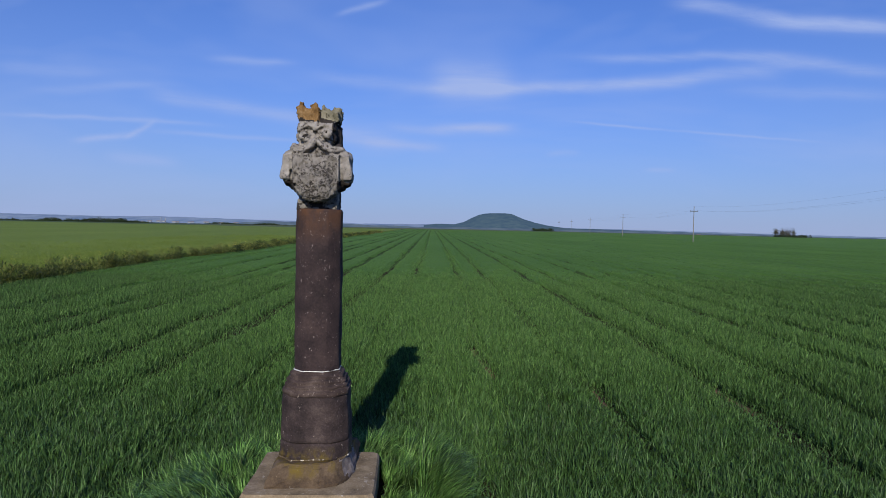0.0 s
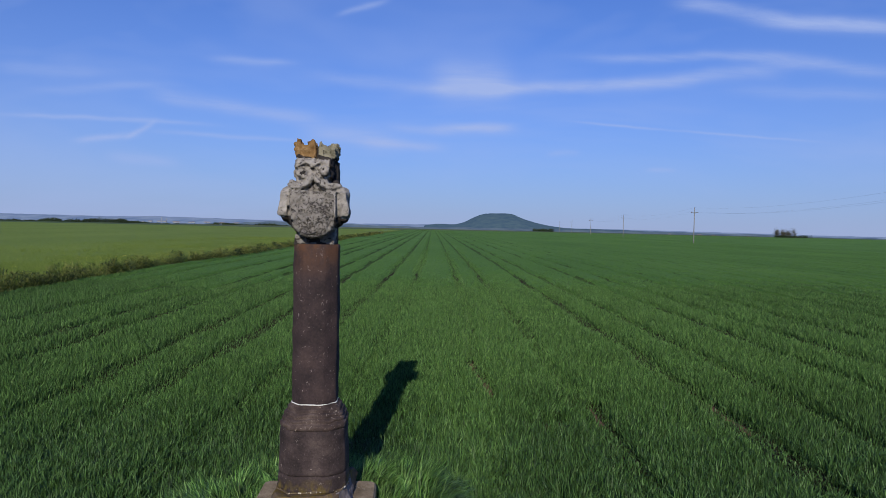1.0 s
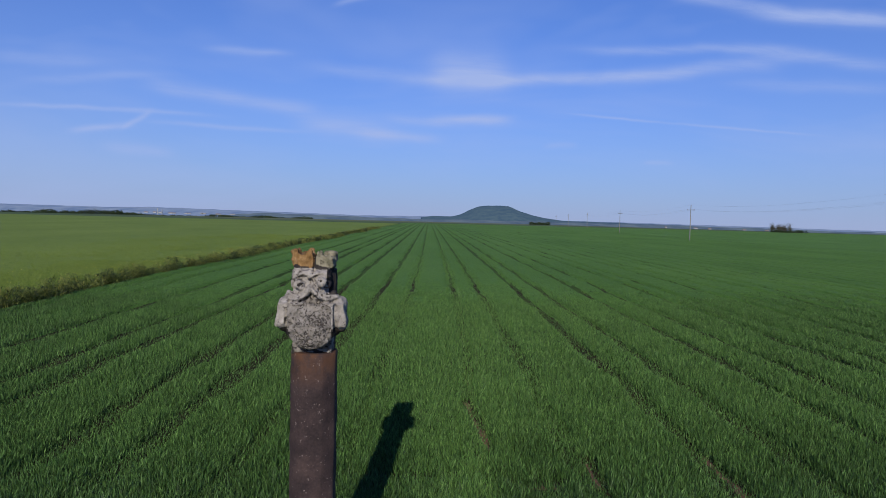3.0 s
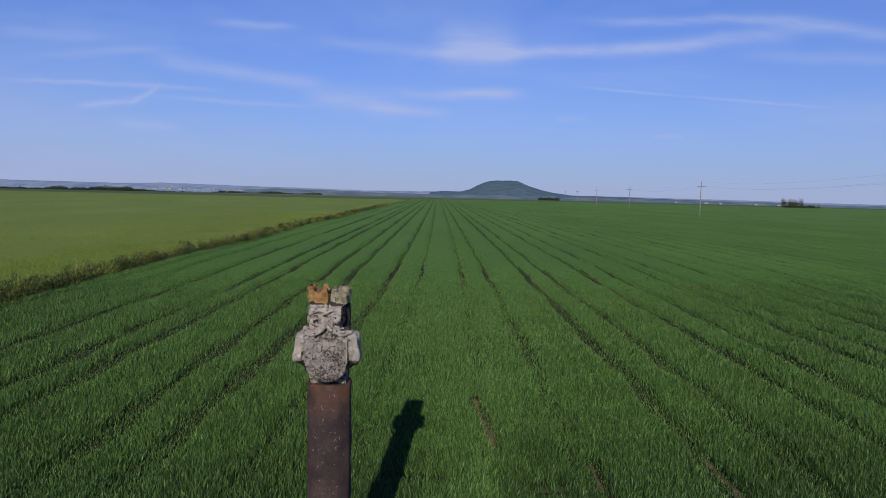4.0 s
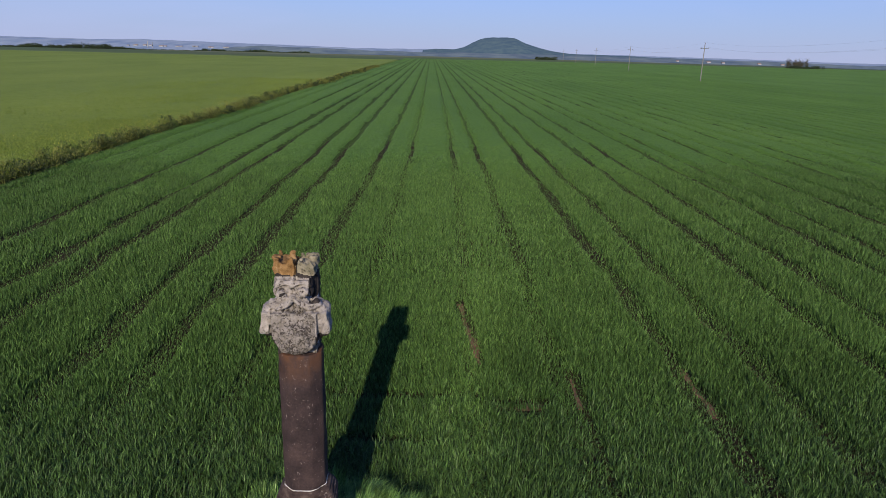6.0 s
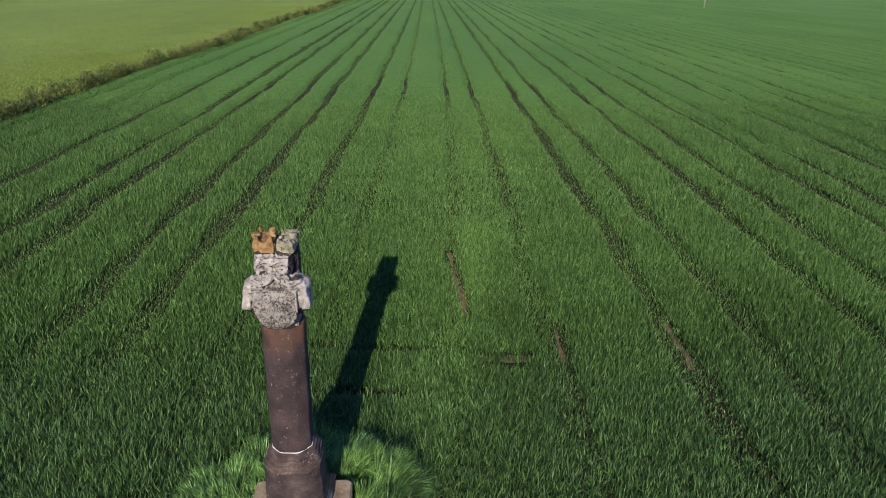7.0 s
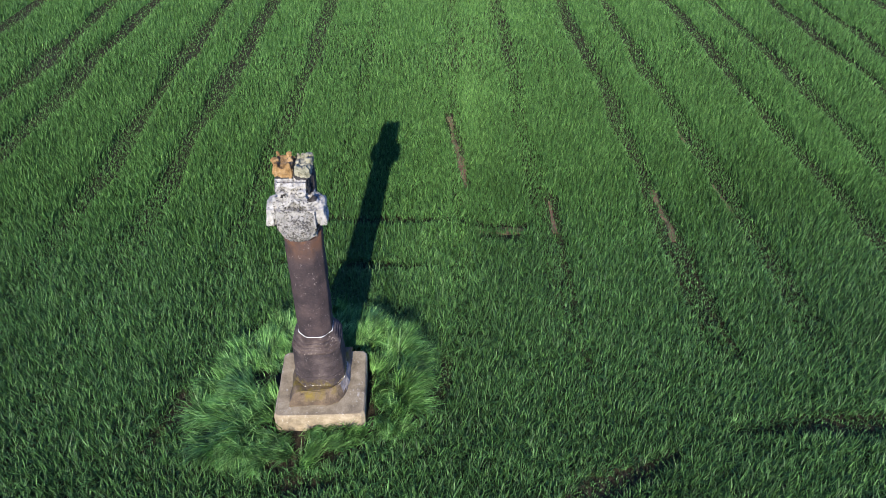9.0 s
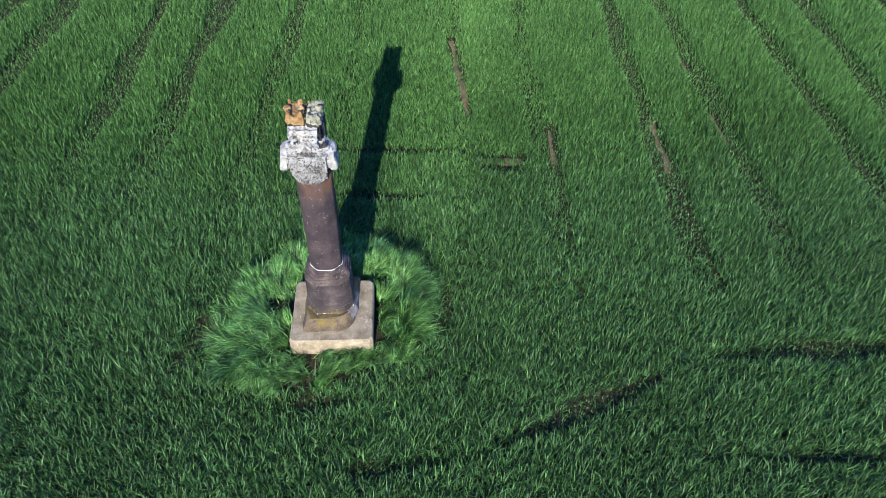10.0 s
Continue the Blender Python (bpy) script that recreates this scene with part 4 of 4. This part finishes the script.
        # eye hollows and the cleft between the necks and at the arms
        for eu, ez, r, deep in ((-0.108, 3.310, 0.018, 0.024), (-0.082, 3.292, 0.012, 0.018), (0.082, 3.335, 0.014, 0.026), (-0.128, 3.285, 0.012, 0.014),
                                (-0.135, 3.232, 0.026, 0.018), (-0.085, 3.236, 0.016, 0.014), (0.085, 3.246, 0.018, 0.014), (0.135, 3.246, 0.024, 0.018)):
            if w < -0.08:
                lump -= deep * math.exp(-((u - eu) ** 2 + (p.z - ez) ** 2) / (r * r))
        # the rims of the two faces
        if w < -0.12:
            for eu, ez, r in ((-0.104, 3.298, 0.056), (0.080, 3.322, 0.060)):
                lump -= 0.016 * math.exp(-((math.hypot(u - eu, p.z - ez) - r) / 0.010) ** 2)
        for au in (-0.203, 0.200):
            if 2.9 < p.z < 3.14 and w < -0.05:
                lump -= 0.024 * math.exp(-((u - au) / 0.009) ** 2)
        if 3.40 < p.z < 3.58:
            lump -= 0.03 * math.exp(-((u - 0.012) / 0.008) ** 2)
            lump += noise.noise(p * 24) * 0.013 + noise.noise(p * 55) * 0.006
        lump -= 0.018 * math.exp(-((p.z - 3.428) / 0.011) ** 2)
        v.co = p + n * lump
    for m in (BUST_STONE, CHEST_STONE, CROWN_OCHRE, CROWN_GREY, CORE_SHADE_STONE):
        done.materials.append(m)
    for f in done.polygons:
        c = f.center
        u, w = c.x - BX, c.y - CY
        wob = 0.02 * noise.noise(c * 18)
        # slot 4: dark core, plus shade painted under arms and crowns and in eyes
        slot = 0
        if c.z + wob > 3.43:
            slot = 2 if u < 0.012 else 3
            if c.z < 3.447 + 1.5 * wob or abs(u - 0.012) < 0.006:
                slot = 4
        elif c.z < 2.755 + wob and w < 0.02:
            slot = 1 if noise.noise(c * 22) > -0.15 else 4
        elif c.z < 2.755 + wob or (abs(u) > 0.175 and c.z < 2.93 + wob) or (w > 0.02 + wob and c.z < 3.42) or (u > 0.125 and 3.22 < c.z < 3.43):
            slot = 4
        elif c.z < 3.17 - 0.5 * abs(abs(u + 0.01) - 0.1) + wob and abs(u + 0.008) < 0.185 and w < -0.05:
            slot = 1
        elif abs(u) < 0.07 and w < -0.05 and c.z < 3.232 - 0.95 * abs(u + 0.004):
            slot = 1
        if w < -0.15 and (math.hypot(u - 0.082, c.z - 3.335) < 0.016 + 1.2 * wob or math.hypot((u + 0.104) * 0.7, (c.z - 3.306) * 1.3) < 0.014 + 1.6 * wob):
            slot = 4
        f.material_index = slot
        f.use_smooth = True
    done.update()
    tagged(new("statue", done), "worn pale stone bust with two crowned heads on the column", "statue")


carved_bust()


# ---- the power line ----
def tube(bm, a, b, r0, r1, n=8):
    a, b = Vector(a), Vector(b)
    q = (b - a).to_track_quat("Z", "Y")
    rings = [[bm.verts.new(p + q @ Vector((r * math.cos(2 * math.pi * k / n), r * math.sin(2 * math.pi * k / n), 0))) for k in range(n)] for p, r in ((a, r0), (b, r1))]
    for k in range(n):
        bm.faces.new((rings[0][k], rings[0][(k + 1) % n], rings[1][(k + 1) % n], rings[1][k]))
    bm.faces.new(rings[0][::-1])
    bm.faces.new(rings[1])
    return bm


POLES = [(65 + 12 * k, 147.7 + 87 * k) for k in range(-1, 5)]
ARM = Vector((0.99, -0.137, 0))
HANG = [(-0.75, 7.35), (0.75, 7.35), (0.0, 8.35)]


def pole(x, y):
    ob = new("power_pole")
    ob.location = (x, y, -0.0022 * max(0, x - 120))
    part("post", tube(bmesh.new(), (0, 0, -0.5), (0, 0, 8.2), 0.115, 0.075, 12), POLE_CONCRETE, ob)
    bm = bmesh.new()
    tube(bm, -ARM * 0.85 + Vector((0, 0, 7.15)), ARM * 0.85 + Vector((0, 0, 7.15)), 0.06, 0.06, 4)
    part("crossarm", bm, STEEL, ob)
    for s, z in HANG:
        base = ARM * s + Vector((0, 0, z - 0.22))
        bm = tube(bmesh.new(), base, base + Vector((0, 0, 0.08)), 0.09, 0.07)
        tube(bm, base + Vector((0, 0, 0.06)), base + Vector((0, 0, 0.22)), 0.06, 0.04)
        part("insulator", bm, PORCELAIN, ob)
    tagged(ob, "grey concrete power pole with crossarm standing in the wheat", "power pole", group="power poles")


for px, py in POLES:
    pole(px, py)


def span(a, b, s, z):
    """A sagging wire between two poles."""
    bm = bmesh.new()
    pts = []
    for k in range(17):
        f = k / 16
        pts.append(Vector((a[0] + (b[0] - a[0]) * f, a[1] + (b[1] - a[1]) * f, z - 1.1 * 4 * f * (1 - f))) + ARM * s)
    for p, q in zip(pts, pts[1:]):
        tube(bm, p, q, 0.005, 0.005, 4)
    tagged(part("wire", bm, WIRE), "thin grey sagging overhead power wire", "wire", group="power wires")


for a, b in zip(POLES[:3], POLES[1:4]):
    for s, z in HANG:
        span(a, b, s, z)


# ---- trees ----
def branchy(bm, at, way, length, radius, depth, rnd, tips):
    end = at + way * length
    tube(bm, at, end, radius, radius * 0.6, 5)
    tips.append(end)
    if depth == 0:
        return
    for k in range(rnd.choice((2, 3))):
        w = (way + Vector((rnd.uniform(-0.7, 0.7), rnd.uniform(-0.7, 0.7), rnd.uniform(-0.1, 0.5)))).normalized()
        branchy(bm, at + way * length * rnd.uniform(0.6, 1.0), w, length * rnd.uniform(0.6, 0.8), radius * 0.55, depth - 1, rnd, tips)


def leaf_cloud(points, spread, count, size, seed):
    r = np.random.default_rng(seed)
    pts = np.array([tuple(p) for p in points])
    c = pts[r.integers(0, len(pts), count)] + r.normal(0, spread, (count, 3))
    d1, d2 = r.normal(0, size, (count, 3)), r.normal(0, size, (count, 3))
    co = np.stack([c, c + d1, c + d2], 1).reshape(-1, 3)
    return co, np.arange(count * 3).reshape(-1, 3)


def tree(x, y, z, height, leaves, seed, label, group, foliage=TREE_LEAF):
    rnd = random.Random(seed)
    ob = new("tree")
    ob.location = (x, y, z)
    tips = []
    bm = bmesh.new()
    branchy(bm, Vector((0, 0, -0.2)), Vector((rnd.uniform(-0.1, 0.1), 0, 1)).normalized(), height * 0.24, height * 0.022, 5, rnd, tips)
    part("trunk", bm, BARK, ob)
    for k in range(150):
        d = Vector((rnd.gauss(0, 1), rnd.gauss(0, 1), rnd.gauss(0, 1))).normalized() * rnd.uniform(0.5, 1.0)
        tips.append(Vector((d.x * height * 0.26, d.y * height * 0.26, height * 0.5 + d.z * height * 0.44)))
    co, tri = leaf_cloud(tips[3:], height * 0.05, leaves, height * 0.018, seed)
    crown = new("crown", triangles("crown", co, tri, foliage))
    crown.parent = ob
    tagged(ob, label, "tree", group=group)


for k in range(9):
    tree(237.3 + 1.28 * k + 0.4 * math.sin(k * 5.0), 415 + 3 * math.sin(k * 2.0), -0.4, 6.3 + 0.9 * math.sin(k * 1.7), 1500, 20 + k, "sparse brownish spring tree in a small field grove", "grove trees", TWIG_LEAF)


def shrubs(name, places, label, seed):
    """A low belt of scrub or far woods."""
    r = np.random.default_rng(seed)
    co_all, tri_all, off = [], [], 0
    for x, y, z, w, h in places:
        n = 260
        d = r.normal(0, 1, (n, 3))
        d /= np.linalg.norm(d, axis=1)[:, None]
        c = d * r.uniform(0.7, 1.05, (n, 1)) * np.array([w, w, h]) * (0.85 + 0.3 * r.random((n, 1))) + np.array([x, y, z + h * 0.8])
        e1, e2 = r.normal(0, w * 0.16, (n, 3)), r.normal(0, w * 0.16, (n, 3))
        co_all.append(np.stack([c, c + e1, c + e2], 1).reshape(-1, 3))
        tri_all.append(np.arange(n * 3).reshape(-1, 3) + off)
        off += n * 3
    tagged(new(name, triangles(name, np.concatenate(co_all), np.concatenate(tri_all), TREE_LEAF)), label, "woods", kind="stuff")


R2 = np.random.default_rng(77)
shrubs("scrub", [(235.5 + 1.0 * k, 411 + R2.uniform(-2, 2), -0.4, R2.uniform(1.0, 1.6), R2.uniform(0.8, 1.25)) for k in range(22)], "low green scrub under the bare grove in the field", 5)
belt = []
for k in range(150):
    f = k / 149
    x = -420 + 230 * f + R2.normal(0, 2)
    hump = 1.0 + 1.3 * math.exp(-((f - 0.62) / 0.1) ** 2) + 0.9 * math.exp(-((f - 0.42) / 0.03) ** 2) - 0.4 * (f > 0.78)
    belt.append((x, 600 + 20 * f + R2.normal(0, 6), -1.6, R2.uniform(2.2, 3.6), R2.uniform(0.95, 1.5) * hump))
for k in range(70):
    belt.append((-190 + 95 * k / 69 + R2.normal(0, 1.5), 640 + R2.normal(0, 6), -1.2, R2.uniform(2.0, 3.2), R2.uniform(0.6, 1.1) * (1.2 + 0.5 * math.sin(k * 0.21))))
shrubs("far_woods", belt, "dark green belt of trees beyond the pale field", 6)
shrubs("far_woods", [(105 + 17 * k / 40, 560 + R2.normal(0, 2), -0.3, R2.uniform(0.9, 1.4), R2.uniform(0.8, 1.7)) for k in range(40)], "short dark row of trees at the end of the wheat", 7)

# ---- the distance ----
def ridge_line(name, y, xs, keys, base, mat, label, rough, seed, depth=300):
    """A far ridge: a height field whose crest follows the keys (x, z)."""
    kx, kz = [k[0] for k in keys], [k[1] for k in keys]
    ys = np.linspace(y - depth, y + depth, 15)

    def height(gx, gy):
        crest = np.interp(gx, kx, kz) + rough * wave(gx, gy * 0.3, seed, 0.035) + rough * 0.5 * wave(gx, gy, seed + 1, 0.12)
        f = np.clip(1 - np.abs(gy - y) / depth, 0, 1)
        return base + (crest - base) * (f * f * (3 - 2 * f))

    tagged(new(name, grid_mesh(name, xs, ys, height, mat)), label, "hill", kind="structure")


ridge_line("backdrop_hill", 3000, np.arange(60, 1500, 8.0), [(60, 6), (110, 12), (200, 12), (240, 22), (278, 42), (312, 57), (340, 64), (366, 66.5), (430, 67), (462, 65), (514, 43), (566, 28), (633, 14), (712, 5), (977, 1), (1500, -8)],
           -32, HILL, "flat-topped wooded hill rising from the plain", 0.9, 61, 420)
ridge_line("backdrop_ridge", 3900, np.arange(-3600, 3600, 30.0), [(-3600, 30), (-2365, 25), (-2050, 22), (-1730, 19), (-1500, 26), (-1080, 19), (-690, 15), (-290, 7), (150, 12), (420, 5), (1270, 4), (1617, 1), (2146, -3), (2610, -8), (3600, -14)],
           -40, RIDGE, "low hills along the horizon, blue with painted haze", 1.2, 65, 500)
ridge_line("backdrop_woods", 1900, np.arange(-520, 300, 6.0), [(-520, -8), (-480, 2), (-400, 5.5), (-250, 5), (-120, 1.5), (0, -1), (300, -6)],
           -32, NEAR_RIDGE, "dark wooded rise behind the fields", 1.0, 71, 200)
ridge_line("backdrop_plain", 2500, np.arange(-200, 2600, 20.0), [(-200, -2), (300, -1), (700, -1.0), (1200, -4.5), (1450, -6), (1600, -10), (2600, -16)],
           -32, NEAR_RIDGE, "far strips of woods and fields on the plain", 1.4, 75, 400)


# ---- far buildings ----
def house(x, y, z, w, d, h, roof):
    ob = new("house")
    ob.location = (x, y, z)
    bm = bmesh.new()
    bmesh.ops.create_cube(bm, size=1.0, matrix=Matrix.LocRotScale((0, 0, h / 2), None, (w, d, h)))
    part("wall", bm, WHITEWASH, ob)
    bm = bmesh.new()
    e = [bm.verts.new(p) for p in ((-w / 2 - 0.4, -d / 2 - 0.4, h), (w / 2 + 0.4, -d / 2 - 0.4, h), (w / 2 + 0.4, d / 2 + 0.4, h), (-w / 2 - 0.4, d / 2 + 0.4, h), (-w / 2, 0, h + roof), (w / 2, 0, h + roof))]
    for f in ((0, 1, 5, 4), (2, 3, 4, 5), (1, 2, 5), (3, 0, 4), (3, 2, 1, 0)):
        bm.faces.new([e[k] for k in f])
    part("roof", bm, ROOF_RED, ob)
    tagged(ob, "small white house with a red roof far off on the plain", "house", group="far houses")


def chimney(x, y, z, h):
    tagged(part("chimney", tube(bmesh.new(), (x, y, z), (x, y, z + h), 1.6, 1.1, 12), WHITEWASH), "tall white factory chimney far off by the town", "chimney", group="factory chimneys")


for k in range(14):
    a = -0.40 + 0.011 * k + 0.004 * math.sin(k * 3.3)
    house(a * 2150, 2150, -3.6 + 1.0 * math.sin(k), 6 + 7 * abs(math.sin(k * 1.9)), 7, 2.2 + 1.4 * abs(math.sin(k * 2.7)), 1.0)
for k in range(6):
    a = 0.40 + 0.04 * k + 0.01 * math.sin(k * 2.3)
    house(a * 2050, 2050, -10.5 - 0.8 * k, 7 + 5 * abs(math.sin(k * 1.3)), 6, 3, 1.5)
chimney(-0.373 * 2200, 2200, -8, 20)
chimney(-0.3665 * 2200, 2200, -8, 17)
